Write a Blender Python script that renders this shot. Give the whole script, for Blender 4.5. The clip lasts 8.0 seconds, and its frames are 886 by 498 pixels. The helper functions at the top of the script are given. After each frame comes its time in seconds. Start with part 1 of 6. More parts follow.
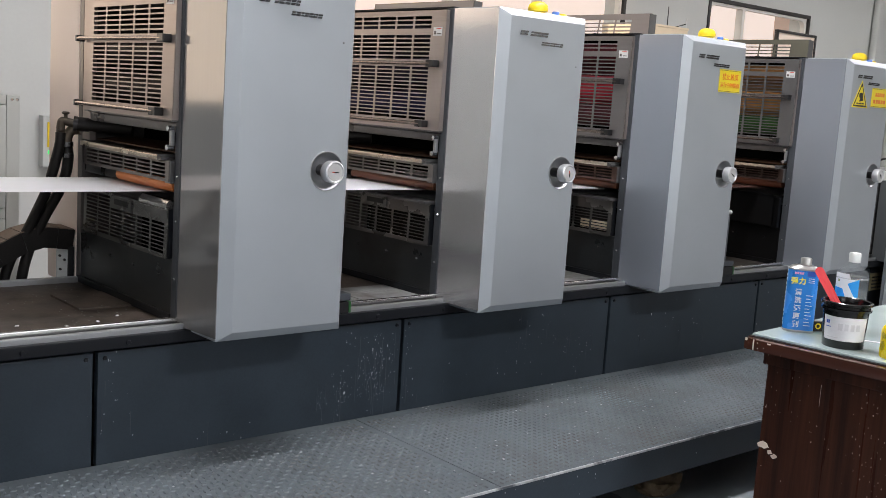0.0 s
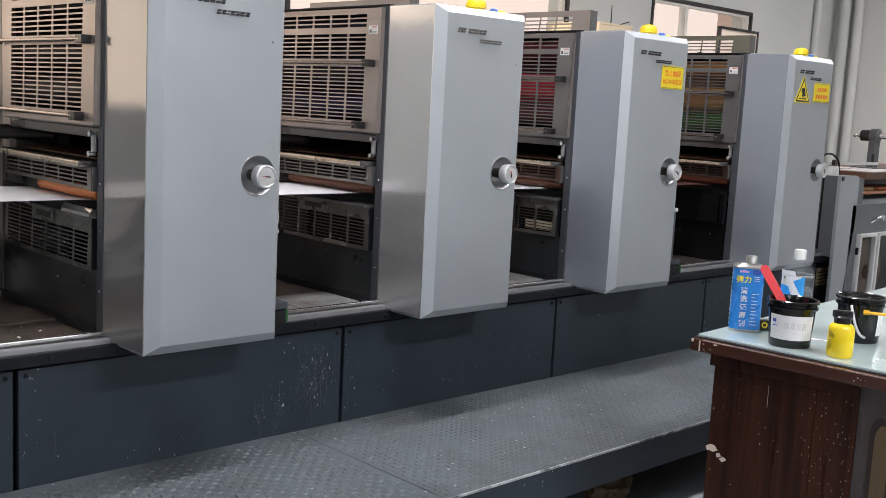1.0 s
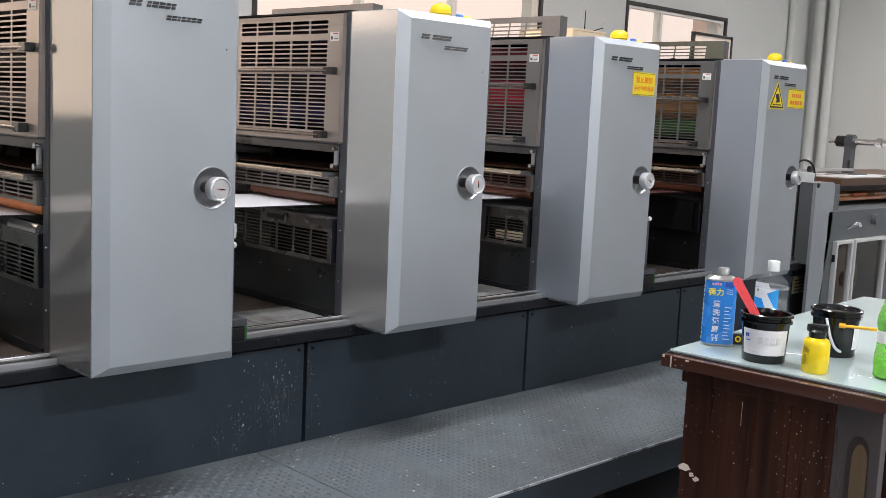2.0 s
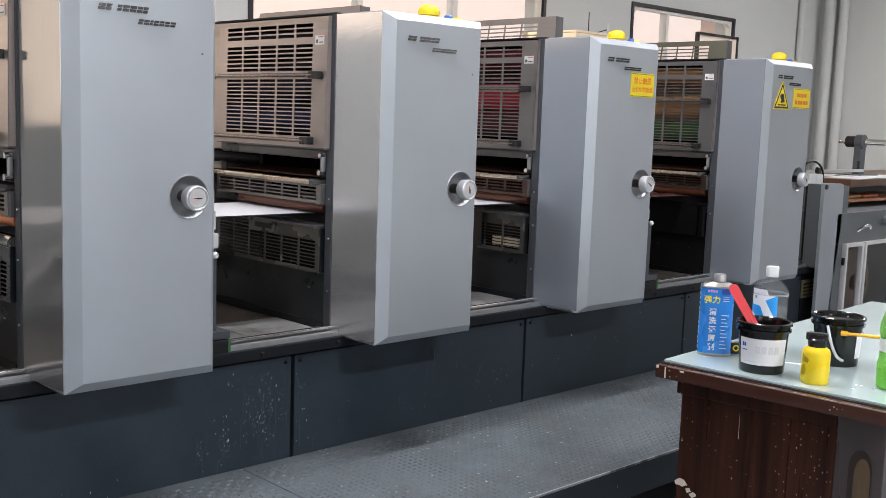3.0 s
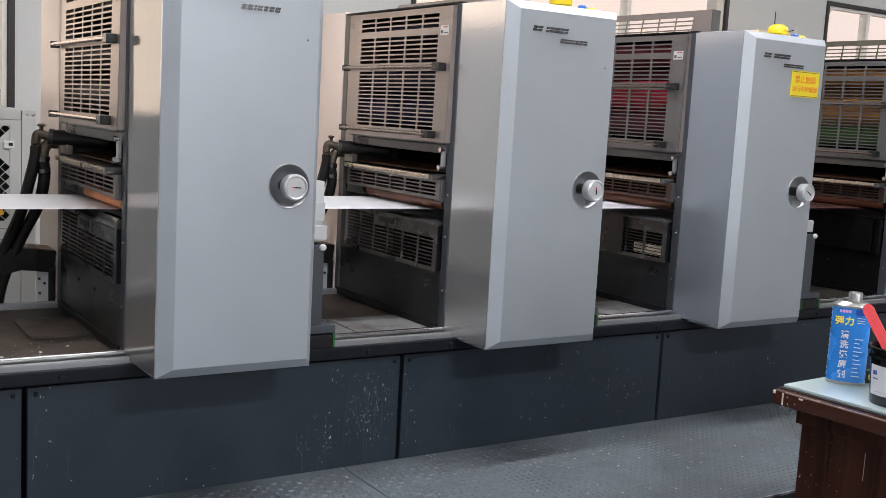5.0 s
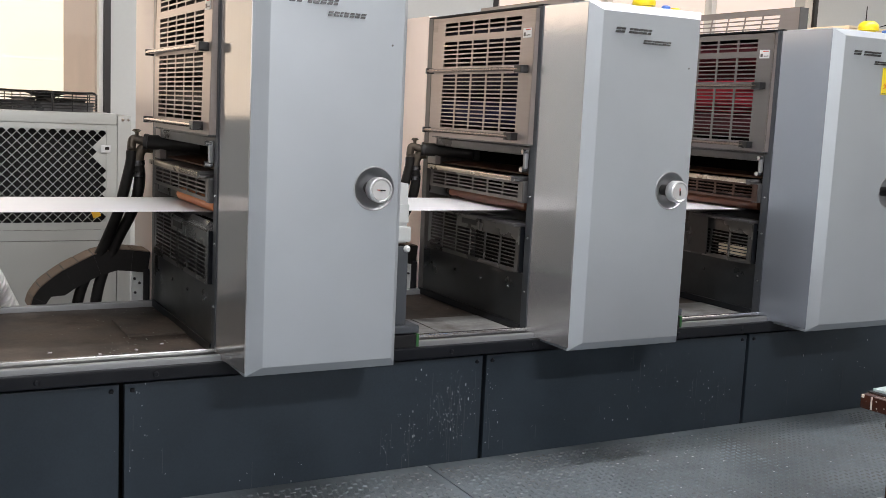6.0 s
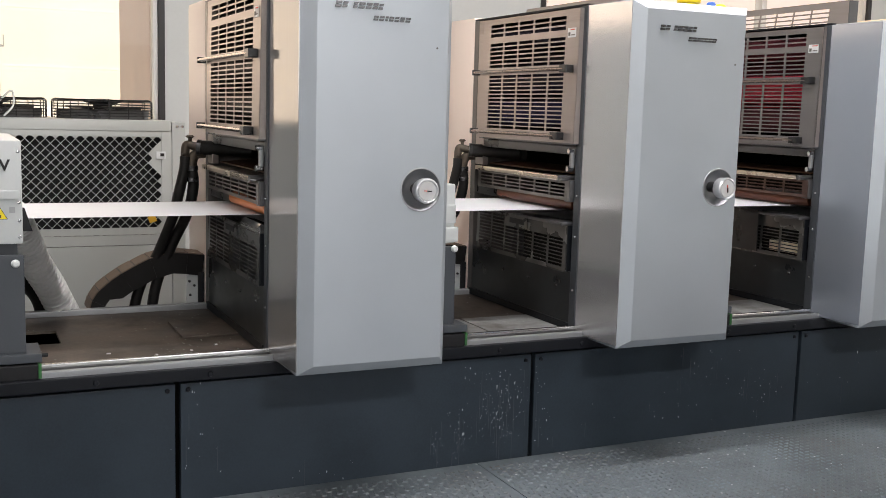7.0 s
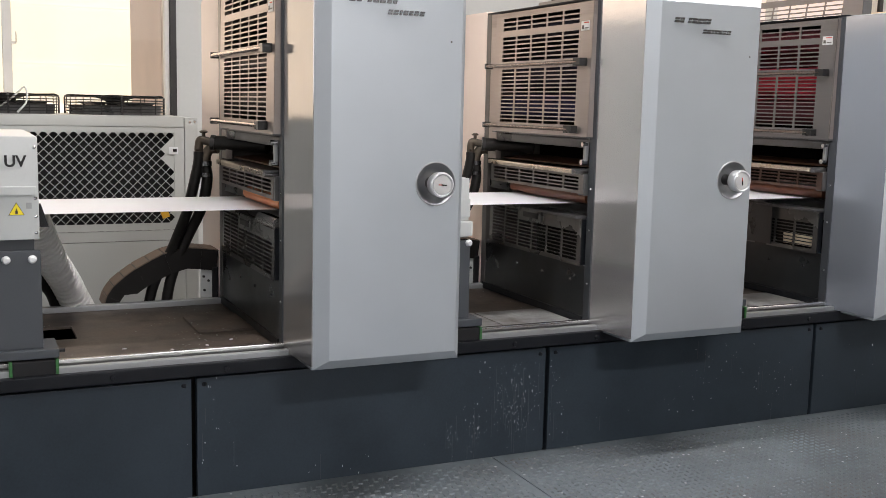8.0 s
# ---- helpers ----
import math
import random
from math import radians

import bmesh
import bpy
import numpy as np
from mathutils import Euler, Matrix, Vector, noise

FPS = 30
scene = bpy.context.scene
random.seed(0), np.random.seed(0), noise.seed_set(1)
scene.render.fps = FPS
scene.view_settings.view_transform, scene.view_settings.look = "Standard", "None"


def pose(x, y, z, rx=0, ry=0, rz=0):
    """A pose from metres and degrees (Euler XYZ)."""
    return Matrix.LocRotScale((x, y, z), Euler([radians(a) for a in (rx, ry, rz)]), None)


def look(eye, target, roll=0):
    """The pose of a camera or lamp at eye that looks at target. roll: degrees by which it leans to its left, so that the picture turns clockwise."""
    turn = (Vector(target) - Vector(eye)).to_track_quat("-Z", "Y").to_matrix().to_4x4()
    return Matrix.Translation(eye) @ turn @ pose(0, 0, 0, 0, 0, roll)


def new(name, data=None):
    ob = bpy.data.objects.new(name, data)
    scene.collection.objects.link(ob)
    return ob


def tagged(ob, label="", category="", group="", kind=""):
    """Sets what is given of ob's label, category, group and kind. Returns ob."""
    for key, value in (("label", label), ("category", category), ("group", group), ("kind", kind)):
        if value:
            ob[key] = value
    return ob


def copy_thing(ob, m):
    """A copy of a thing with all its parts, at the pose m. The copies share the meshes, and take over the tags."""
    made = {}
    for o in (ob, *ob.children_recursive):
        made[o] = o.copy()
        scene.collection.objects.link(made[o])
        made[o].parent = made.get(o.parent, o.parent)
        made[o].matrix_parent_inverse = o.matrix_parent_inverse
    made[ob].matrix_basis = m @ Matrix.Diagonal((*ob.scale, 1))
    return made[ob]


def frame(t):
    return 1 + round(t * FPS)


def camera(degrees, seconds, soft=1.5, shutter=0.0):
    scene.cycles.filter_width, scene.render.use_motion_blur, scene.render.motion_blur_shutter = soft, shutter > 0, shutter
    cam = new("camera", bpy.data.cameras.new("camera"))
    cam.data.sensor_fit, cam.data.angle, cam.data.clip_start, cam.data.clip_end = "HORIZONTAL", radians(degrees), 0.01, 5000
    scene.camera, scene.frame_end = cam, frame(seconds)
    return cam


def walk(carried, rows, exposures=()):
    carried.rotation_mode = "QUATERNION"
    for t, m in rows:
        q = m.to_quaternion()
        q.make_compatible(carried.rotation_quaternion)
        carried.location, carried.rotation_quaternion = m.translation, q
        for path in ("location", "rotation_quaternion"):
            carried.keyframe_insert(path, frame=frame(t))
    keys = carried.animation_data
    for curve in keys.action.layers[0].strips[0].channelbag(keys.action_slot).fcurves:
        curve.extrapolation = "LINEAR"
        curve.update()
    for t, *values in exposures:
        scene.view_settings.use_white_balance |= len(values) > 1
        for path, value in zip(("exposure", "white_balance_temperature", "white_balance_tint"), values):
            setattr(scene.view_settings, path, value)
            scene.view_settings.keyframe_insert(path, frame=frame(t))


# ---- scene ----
cam = camera(45.9, 8.0, soft=0.5)
PATH = [
    (0, (-1.406, -2.562, 1.329), (-0.108, -1.066, 1.048), 3.8),
    (0.5, (-1.36, -2.533, 1.323), (-0.023, -1.071, 1.047), 3.4),
    (1, (-1.309, -2.516, 1.325), (0.055, -1.08, 1.053), 3.0),
    (1.5, (-1.247, -2.492, 1.333), (0.145, -1.08, 1.069), 2.8),
    (3, (-1.073, -2.456, 1.33), (0.299, -1.021, 1.082), 2.0),
    (3.5, (-0.951, -2.471, 1.335), (0.355, -0.979, 1.077), 2.2),
    (4, (-0.834, -2.472, 1.321), (0.397, -0.917, 1.064), 2.7),
    (4.5, (-0.786, -2.474, 1.309), (0.371, -0.862, 1.055), 3.1),
    (5, (-0.784, -2.491, 1.304), (0.292, -0.824, 1.051), 3.2),
    (5.2, (-0.783, -2.493, 1.299), (0.26, -0.806, 1.045), 3.2),
    (6.5, (-0.81, -2.538, 1.32), (0.08, -0.766, 1.057), 2.1),
    (7, (-0.799, -2.553, 1.312), (0.05, -0.761, 1.05), 1.6),
    (7.5, (-0.818, -2.544, 1.309), (0.021, -0.748, 1.042), 1.4),
    (8, (-0.815, -2.545, 1.309), (0.019, -0.748, 1.037), 1.3),
]
EXPOSURES = [(0, -0.17, 6660, 15), (1.5, -0.13, 6660, 15), (3, -0.11, 6560, 16), (4, -0.13, 6510, 17), (5, -0.15, 6560, 16), (6.5, -0.06, 6830, 15), (8, -0.08, 6890, 16)]
walk(cam, [(t, look(eye, target, roll)) for t, eye, target, roll in PATH], EXPOSURES)

# ---- light ----
world = bpy.data.worlds.new("world")
scene.world = world
world.use_nodes = True
wn = world.node_tree.nodes
sky = wn.new("ShaderNodeTexSky")
sky.sky_type = "NISHITA"
sky.sun_disc = False
sky.sun_elevation, sky.sun_rotation = radians(48), radians(200)
wn["Background"].inputs[1].default_value = 0.10
world.node_tree.links.new(sky.outputs[0], wn["Background"].inputs[0])


def area(name, place, target, sx, sy, watts, colour):
    data = bpy.data.lights.new(name, "AREA")
    data.shape, data.size, data.size_y, data.energy, data.color = "RECTANGLE", sx, sy, watts, colour
    ob = new(name, data)
    ob.matrix_world = look(place, target)
    return ob


# daylight in the openings: the warm yard side behind the press, the cool side behind the camera
area("daylight_yard_a", (-1.2, 2.56, 1.72), (-1.2, -2.0, 1.0), 2.5, 1.1, 9, (1.0, 0.76, 0.60))
area("daylight_yard_b", (3.5, 2.56, 1.72), (3.5, -2.0, 1.0), 2.2, 1.1, 20, (1.0, 0.80, 0.62))
area("daylight_yard_c", (6.45, 2.56, 1.72), (6.45, -2.0, 1.0), 1.3, 1.0, 18, (1.0, 0.80, 0.62))
area("daylight_front_a", (1.4, -5.55, 2.1), (0.9, 0.0, 0.9), 2.2, 1.6, 33, (0.955, 0.98, 1.0))
area("daylight_front_b", (-2.6, -5.55, 2.1), (0.6, 0.0, 0.8), 2.0, 1.6, 31, (0.955, 0.98, 1.0))
# two unseen fills added: for left-facing sides, then for the far end wall
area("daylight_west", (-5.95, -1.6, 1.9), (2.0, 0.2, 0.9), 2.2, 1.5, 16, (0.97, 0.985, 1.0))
area("daylight_front_c", (6.8, -5.55, 2.1), (8.4, 2.0, 1.4), 2.0, 1.6, 24, (1.0, 0.94, 0.84))
sun = new("sun", bpy.data.lights.new("sun", "SUN"))
sun.data.energy, sun.data.angle, sun.data.color = 2.5, radians(0.5), (1.0, 0.93, 0.82)
sun.matrix_world = look((3, 30, 34), (0, 5, 0))
# the tube at x 7.4 is added only to brighten the far wall
TUBES = [(-0.15, -0.20, 42), (1.10, -0.20, 42), (2.45, -0.20, 42), (5.2, -0.20, 26), (7.4, -0.20, 62), (0.8, -3.45, 112)]
for tx, ty, tw in TUBES:
    area("tube_light", (tx, ty, 3.28), (tx, ty, 0), 1.2, 0.16, tw, (0.97, 0.985, 1.0))

# ---- materials ----


def mat(name, base, rough=0.5, metal=0.0, vary=0.12, scale=6.0, bump=0.0, fine=120.0, stretch=None, dark=None, dark_at=(0.55, 0.75), coat=0.0, rough_vary=0.1, spots=None, spec=0.5):
    """Principled material with two scales of variation, stains, and optional light spots."""
    m = bpy.data.materials.new(name)
    m.use_nodes = True
    t = m.node_tree
    n, k = t.nodes, t.links
    b = n["Principled BSDF"]
    b.inputs["Metallic"].default_value = metal
    b.inputs["Coat Weight"].default_value = coat
    b.inputs["Specular IOR Level"].default_value = spec
    co = n.new("ShaderNodeTexCoord")
    mp = n.new("ShaderNodeMapping")
    k.new(co.outputs["Object"], mp.inputs[0])
    if stretch:
        mp.inputs["Scale"].default_value = stretch
    big = n.new("ShaderNodeTexNoise")
    big.inputs["Scale"].default_value, big.inputs["Detail"].default_value = scale, 6
    k.new(mp.outputs[0], big.inputs[0])
    small = n.new("ShaderNodeTexNoise")
    small.inputs["Scale"].default_value, small.inputs["Detail"].default_value = fine, 3
    k.new(mp.outputs[0], small.inputs[0])
    mixf = n.new("ShaderNodeMath")
    mixf.operation = "MULTIPLY_ADD"
    k.new(small.outputs[0], mixf.inputs[0])
    mixf.inputs[1].default_value = 0.4
    k.new(big.outputs[0], mixf.inputs[2])
    ramp = n.new("ShaderNodeMapRange")
    ramp.inputs[1].default_value, ramp.inputs[2].default_value = 0.35, 1.05
    ramp.inputs[3].default_value, ramp.inputs[4].default_value = 1 - vary, 1 + vary
    k.new(mixf.outputs[0], ramp.inputs[0])
    mul = n.new("ShaderNodeMix")
    mul.data_type, mul.blend_type = "RGBA", "MULTIPLY"
    mul.inputs[0].default_value = 1
    mul.inputs[6].default_value = (*base, 1)
    k.new(ramp.outputs[0], mul.inputs[7])
    colour = mul.outputs[2]
    if dark:
        st = n.new("ShaderNodeTexNoise")
        st.inputs["Scale"].default_value, st.inputs["Detail"].default_value = scale * 0.7, 8
        st.inputs["Roughness"].default_value = 0.65
        k.new(mp.outputs[0], st.inputs[0])
        sr = n.new("ShaderNodeMapRange")
        sr.inputs[1].default_value, sr.inputs[2].default_value = dark_at
        k.new(st.outputs[0], sr.inputs[0])
        mx = n.new("ShaderNodeMix")
        mx.data_type = "RGBA"
        k.new(sr.outputs[0], mx.inputs[0])
        k.new(colour, mx.inputs[6])
        mx.inputs[7].default_value = (*dark, 1)
        colour = mx.outputs[2]
    if spots:
        size, keep, tint, long = spots
        sm = n.new("ShaderNodeMapping")
        sm.inputs["Scale"].default_value = (1, 1, long)
        k.new(co.outputs["Object"], sm.inputs[0])
        vo = n.new("ShaderNodeTexVoronoi")
        vo.inputs["Scale"].default_value = size
        k.new(sm.outputs[0], vo.inputs[0])
        near = n.new("ShaderNodeMapRange")
        near.inputs[1].default_value, near.inputs[2].default_value = 0.20, 0.10
        k.new(vo.outputs["Distance"], near.inputs[0])
        patch = n.new("ShaderNodeTexNoise")
        patch.inputs["Scale"].default_value, patch.inputs["Detail"].default_value = 3.2, 2
        k.new(co.outputs["Object"], patch.inputs[0])
        pick = n.new("ShaderNodeSeparateColor")
        k.new(vo.outputs["Color"], pick.inputs[0])
        sub = n.new("ShaderNodeMath")
        sub.operation = "MULTIPLY_ADD"
        k.new(patch.outputs[0], sub.inputs[0])
        sub.inputs[1].default_value = 2.4
        k.new(pick.outputs[0], sub.inputs[2])
        th = n.new("ShaderNodeMath")
        th.operation = "GREATER_THAN"
        k.new(sub.outputs[0], th.inputs[0])
        th.inputs[1].default_value = keep
        both = n.new("ShaderNodeMath")
        both.operation = "MULTIPLY"
        k.new(near.outputs[0], both.inputs[0])
        k.new(th.outputs[0], both.inputs[1])
        mx = n.new("ShaderNodeMix")
        mx.data_type = "RGBA"
        k.new(both.outputs[0], mx.inputs[0])
        k.new(colour, mx.inputs[6])
        mx.inputs[7].default_value = (*tint, 1)
        colour = mx.outputs[2]
    k.new(colour, b.inputs["Base Color"])
    rr = n.new("ShaderNodeMapRange")
    rr.inputs[1].default_value, rr.inputs[2].default_value = 0.3, 0.8
    rr.inputs[3].default_value, rr.inputs[4].default_value = max(0.02, rough - rough_vary), min(1, rough + rough_vary)
    k.new(big.outputs[0], rr.inputs[0])
    k.new(rr.outputs[0], b.inputs["Roughness"])
    if bump:
        bp = n.new("ShaderNodeBump")
        bp.inputs["Strength"].default_value, bp.inputs["Distance"].default_value = bump, 0.002
        k.new(small.outputs[0], bp.inputs["Height"])
        k.new(bp.outputs[0], b.inputs["Normal"])
    return m


def plain(name, base, rough=0.5, metal=0.0):
    return mat(name, base, rough, metal, vary=0.06, scale=14, fine=200, rough_vary=0.05)


def glow(name, colour, strength):
    m = bpy.data.materials.new(name)
    m.use_nodes = True
    b = m.node_tree.nodes["Principled BSDF"]
    b.inputs["Base Color"].default_value = (*colour, 1)
    b.inputs["Emission Color"].default_value = (*colour, 1)
    b.inputs["Emission Strength"].default_value = strength
    return m


def glass(name, colour=(1, 1, 1), rough=0.0, ior=1.45):
    m = bpy.data.materials.new(name)
    m.use_nodes = True
    b = m.node_tree.nodes["Principled BSDF"]
    b.inputs["Base Color"].default_value = (*colour, 1)
    b.inputs["Transmission Weight"].default_value = 1
    b.inputs["Roughness"].default_value = rough
    b.inputs["IOR"].default_value = ior
    return m


M_SILVER = mat("silver_paint", (0.392, 0.425, 0.455), 0.40, 0.45, vary=0.08, scale=3.5, fine=900, bump=0.02, rough_vary=0.05)
M_STEEL = mat("brushed_steel", (0.33, 0.325, 0.322), 0.10, 0.58, vary=0.06, scale=3, fine=160, stretch=(1, 1, 0.03), bump=0.02, rough_vary=0.04)
M_GUARD = mat("guard_steel", (0.365, 0.320, 0.297), 0.42, 0.68, vary=0.12, scale=5, fine=150, stretch=(1, 0.05, 1), dark=(0.10, 0.085, 0.075))
# guard steel of the third unit, its dimmer light put into the colour
M_GUARD_DIM = mat("grey_hood_steel", (0.195, 0.188, 0.188), 0.40, 0.68, vary=0.12, scale=5, fine=150, stretch=(1, 0.05, 1), dark=(0.10, 0.095, 0.095))
M_GUARD_DARK = mat("dark_guard_steel", (0.11, 0.11, 0.112), 0.34, 0.4, vary=0.2, scale=6, fine=150, dark=(0.05, 0.05, 0.05))
M_STEEL_PALE = mat("pale_brushed_steel", (0.66, 0.652, 0.655), 0.21, 0.76, vary=0.05, scale=3, fine=160, stretch=(1, 1, 0.03), bump=0.02, rough_vary=0.03)
M_SATIN = mat("satin_silver_side", (0.405, 0.448, 0.512), 0.22, 0.66, vary=0.04, scale=2.5, fine=400, rough_vary=0.03)
M_FRAME = mat("slate_paint", (0.010, 0.0115, 0.0145), 0.45, 0.0, spec=0.18, vary=0.14, scale=4, fine=260, bump=0.05, dark=(0.013, 0.014, 0.016), dark_at=(0.58, 0.8))
M_PANEL = mat("slate_panel_paint", (0.021, 0.024, 0.026), 0.34, 0.0, spec=0.32, vary=0.25, scale=5, fine=200, bump=0.06, dark=(0.007, 0.007, 0.007), dark_at=(0.50, 0.72))
M_FRAME_EDGE = mat("slate_side_paint", (0.046, 0.052, 0.060), 0.42, 0.0, spec=0.4, vary=0.14, scale=4, fine=260, bump=0.05)
M_FRAME_FAR = mat("dull_frame_steel", (0.115, 0.106, 0.100), 0.42, 0.3, vary=0.2, scale=5, fine=200)
M_DOOR = mat("slate_door_paint", (0.0285, 0.0405, 0.0525), 0.46, 0.0, spec=0.3, vary=0.26, scale=5, fine=170, bump=0.12, spots=(120, 2.42, (0.60, 0.62, 0.65), 0.40))
# near black, so that hollows look as dark as deep shade
M_INSIDE = mat("near_black_interior", (0.003, 0.0026, 0.0024), 0.8, 0.0, spec=0.05, vary=0.4, scale=9, fine=80)
M_DECK = mat("dusty_deck_plate", (0.110, 0.086, 0.070), 0.55, 0.1, vary=0.60, scale=7, fine=90, bump=0.2, dark=(0.035, 0.028, 0.023), dark_at=(0.46, 0.66), spots=(70, 2.12, (0.50, 0.6, 0.56), 1.0))
M_RAIL = mat("rail_aluminium", (0.66, 0.65, 0.64), 0.30, 1.0, vary=0.12, scale=8, fine=120, stretch=(0.05, 1, 1), dark=(0.22, 0.2, 0.18), dark_at=(0.6, 0.75))
M_TREAD = mat("tread_plate_paint", (0.092, 0.110, 0.122), 0.58, 0.0, spec=0.3, vary=0.40, scale=2.2, fine=60, bump=0.12, dark=(0.050, 0.060, 0.067), dark_at=(0.47, 0.70), spots=(40, 2.05, (0.36, 0.37, 0.38), 1.0))
M_TREAD_TOP = mat("tread_bar_worn", (0.110, 0.132, 0.146), 0.56, 0.0, spec=0.30, vary=0.55, scale=5, fine=90, dark=(0.10, 0.10, 0.10), dark_at=(0.45, 0.65))
M_COPPER = mat("copper_roller", (0.80, 0.25, 0.07), 0.32, 0.2, vary=0.2, scale=5, fine=60, stretch=(1, 0.1, 1))
M_BROWN = mat("brown_rubber_roller", (0.125, 0.038, 0.018), 0.32, 0.1, vary=0.25, scale=5, fine=60, stretch=(1, 0.1, 1))
M_PAPER = mat("white_web_paper", (0.67, 0.675, 0.695), 0.5, 0.0, vary=0.04, scale=2, fine=60)
M_WALL = mat("pale_wall_paint", (0.58, 0.595, 0.58), 0.7, 0.0, vary=0.06, scale=1.2, fine=60, bump=0.04)
M_CEIL = mat("ceiling_paint", (0.62, 0.63, 0.62), 0.8, 0.0, vary=0.05, scale=1.2)
M_FLOOR = mat("grey_epoxy_floor", (0.235, 0.262, 0.285), 0.32, 0.0, vary=0.15, scale=1.6, fine=40, dark=(0.10, 0.10, 0.10), dark_at=(0.58, 0.8))
M_BLACK = mat("black_rubber", (0.011, 0.011, 0.012), 0.5, 0.0, spec=0.3, vary=0.3, scale=12, bump=0.1)
M_BLACKP = plain("black_plastic", (0.014, 0.014, 0.015), 0.3)
M_DISH = plain("satin_dish_metal", (0.34, 0.35, 0.36), 0.46, 0.70)
M_GUARD_LOW = mat("grey_guard_steel", (0.118, 0.116, 0.112), 0.30, 0.55, vary=0.2, scale=6, fine=150, dark=(0.08, 0.08, 0.08))
M_CHROME = plain("chrome", (0.80, 0.80, 0.81), 0.12, 1.0)
M_BADGE = plain("chrome_badge_metal", (0.10, 0.10, 0.105), 0.25, 0.9)
M_WHITE = plain("white_powder_coat", (0.66, 0.68, 0.68), 0.42)
M_GREYBOX = mat("light_grey_enamel", (0.50, 0.522, 0.515), 0.45, 0.0, vary=0.06, scale=3, fine=200, dark=(0.34, 0.35, 0.34), dark_at=(0.62, 0.85))
M_YELLOW = plain("yellow_plastic", (0.70, 0.52, 0.012), 0.35)
M_SIGN_Y = plain("yellow_sticker", (0.86, 0.68, 0.02), 0.45)
M_RED = plain("red_ink", (0.62, 0.05, 0.02), 0.5)
M_BLUE = plain("blue_plastic", (0.06, 0.16, 0.52), 0.4)
M_GREEN = plain("green_plastic", (0.025, 0.13, 0.035), 0.4)
M_BRASS = mat("weathered_brass", (0.085, 0.068, 0.052), 0.5, 0.6, vary=0.5, scale=30, bump=0.3)
M_GLASS = glass("window_glass", ior=1.18)

# ---- mesh helpers ----


def box(bm, x0, x1, y0, y1, z0, z1, bevel=0.0):
    made = bmesh.ops.create_cube(bm, size=1)["verts"]
    bmesh.ops.scale(bm, vec=(x1 - x0, y1 - y0, z1 - z0), verts=made)
    bmesh.ops.translate(bm, vec=((x0 + x1) / 2, (y0 + y1) / 2, (z0 + z1) / 2), verts=made)
    if bevel:
        edges = list({e for v in made for e in v.link_edges})
        bmesh.ops.bevel(bm, geom=edges, offset=bevel, segments=2, profile=0.7, affect="EDGES")
    return bm


def hexa(bm, pts):
    """A solid of eight corners: four of one end, then four of the other, in the same order."""
    v = [bm.verts.new(p) for p in pts]
    for f in ((0, 3, 2, 1), (4, 5, 6, 7), (0, 1, 5, 4), (1, 2, 6, 5), (2, 3, 7, 6), (3, 0, 4, 7)):
        bm.faces.new([v[i] for i in f])
    return bm


def cyl(bm, a, b, r0, r1=None, seg=20):
    a, b = Vector(a), Vector(b)
    r1 = r0 if r1 is None else r1
    turn = (b - a).to_track_quat("Z", "Y").to_matrix().to_4x4()
    m = Matrix.Translation((a + b) / 2) @ turn
    bmesh.ops.create_cone(bm, cap_ends=True, segments=seg, radius1=r0, radius2=r1, depth=(b - a).length, matrix=m)
    return bm


def lathe(bm, profile, place, axis="Z", seg=28):
    """Turns (radius, height) pairs round an axis that starts at place."""
    frame_of = {"Z": Matrix.Identity(4), "-Y": Matrix.Rotation(radians(90), 4, "X"), "-X": Matrix.Rotation(radians(-90), 4, "Y")}[axis]
    m = Matrix.Translation(place) @ frame_of
    rings = []
    for r, h in profile:
        if r < 1e-6:
            rings.append([bm.verts.new(m @ Vector((0, 0, h)))])
        else:
            rings.append([bm.verts.new(m @ Vector((r * math.cos(2 * math.pi * i / seg), r * math.sin(2 * math.pi * i / seg), h))) for i in range(seg)])
    for p, q in zip(rings, rings[1:]):
        for i in range(seg):
            j = (i + 1) % seg
            c = [p[i % len(p)], p[j % len(p)], q[j % len(q)], q[i % len(q)]]
            u = list(dict.fromkeys(c))
            if len(u) > 2:
                bm.faces.new(u)
    return bm


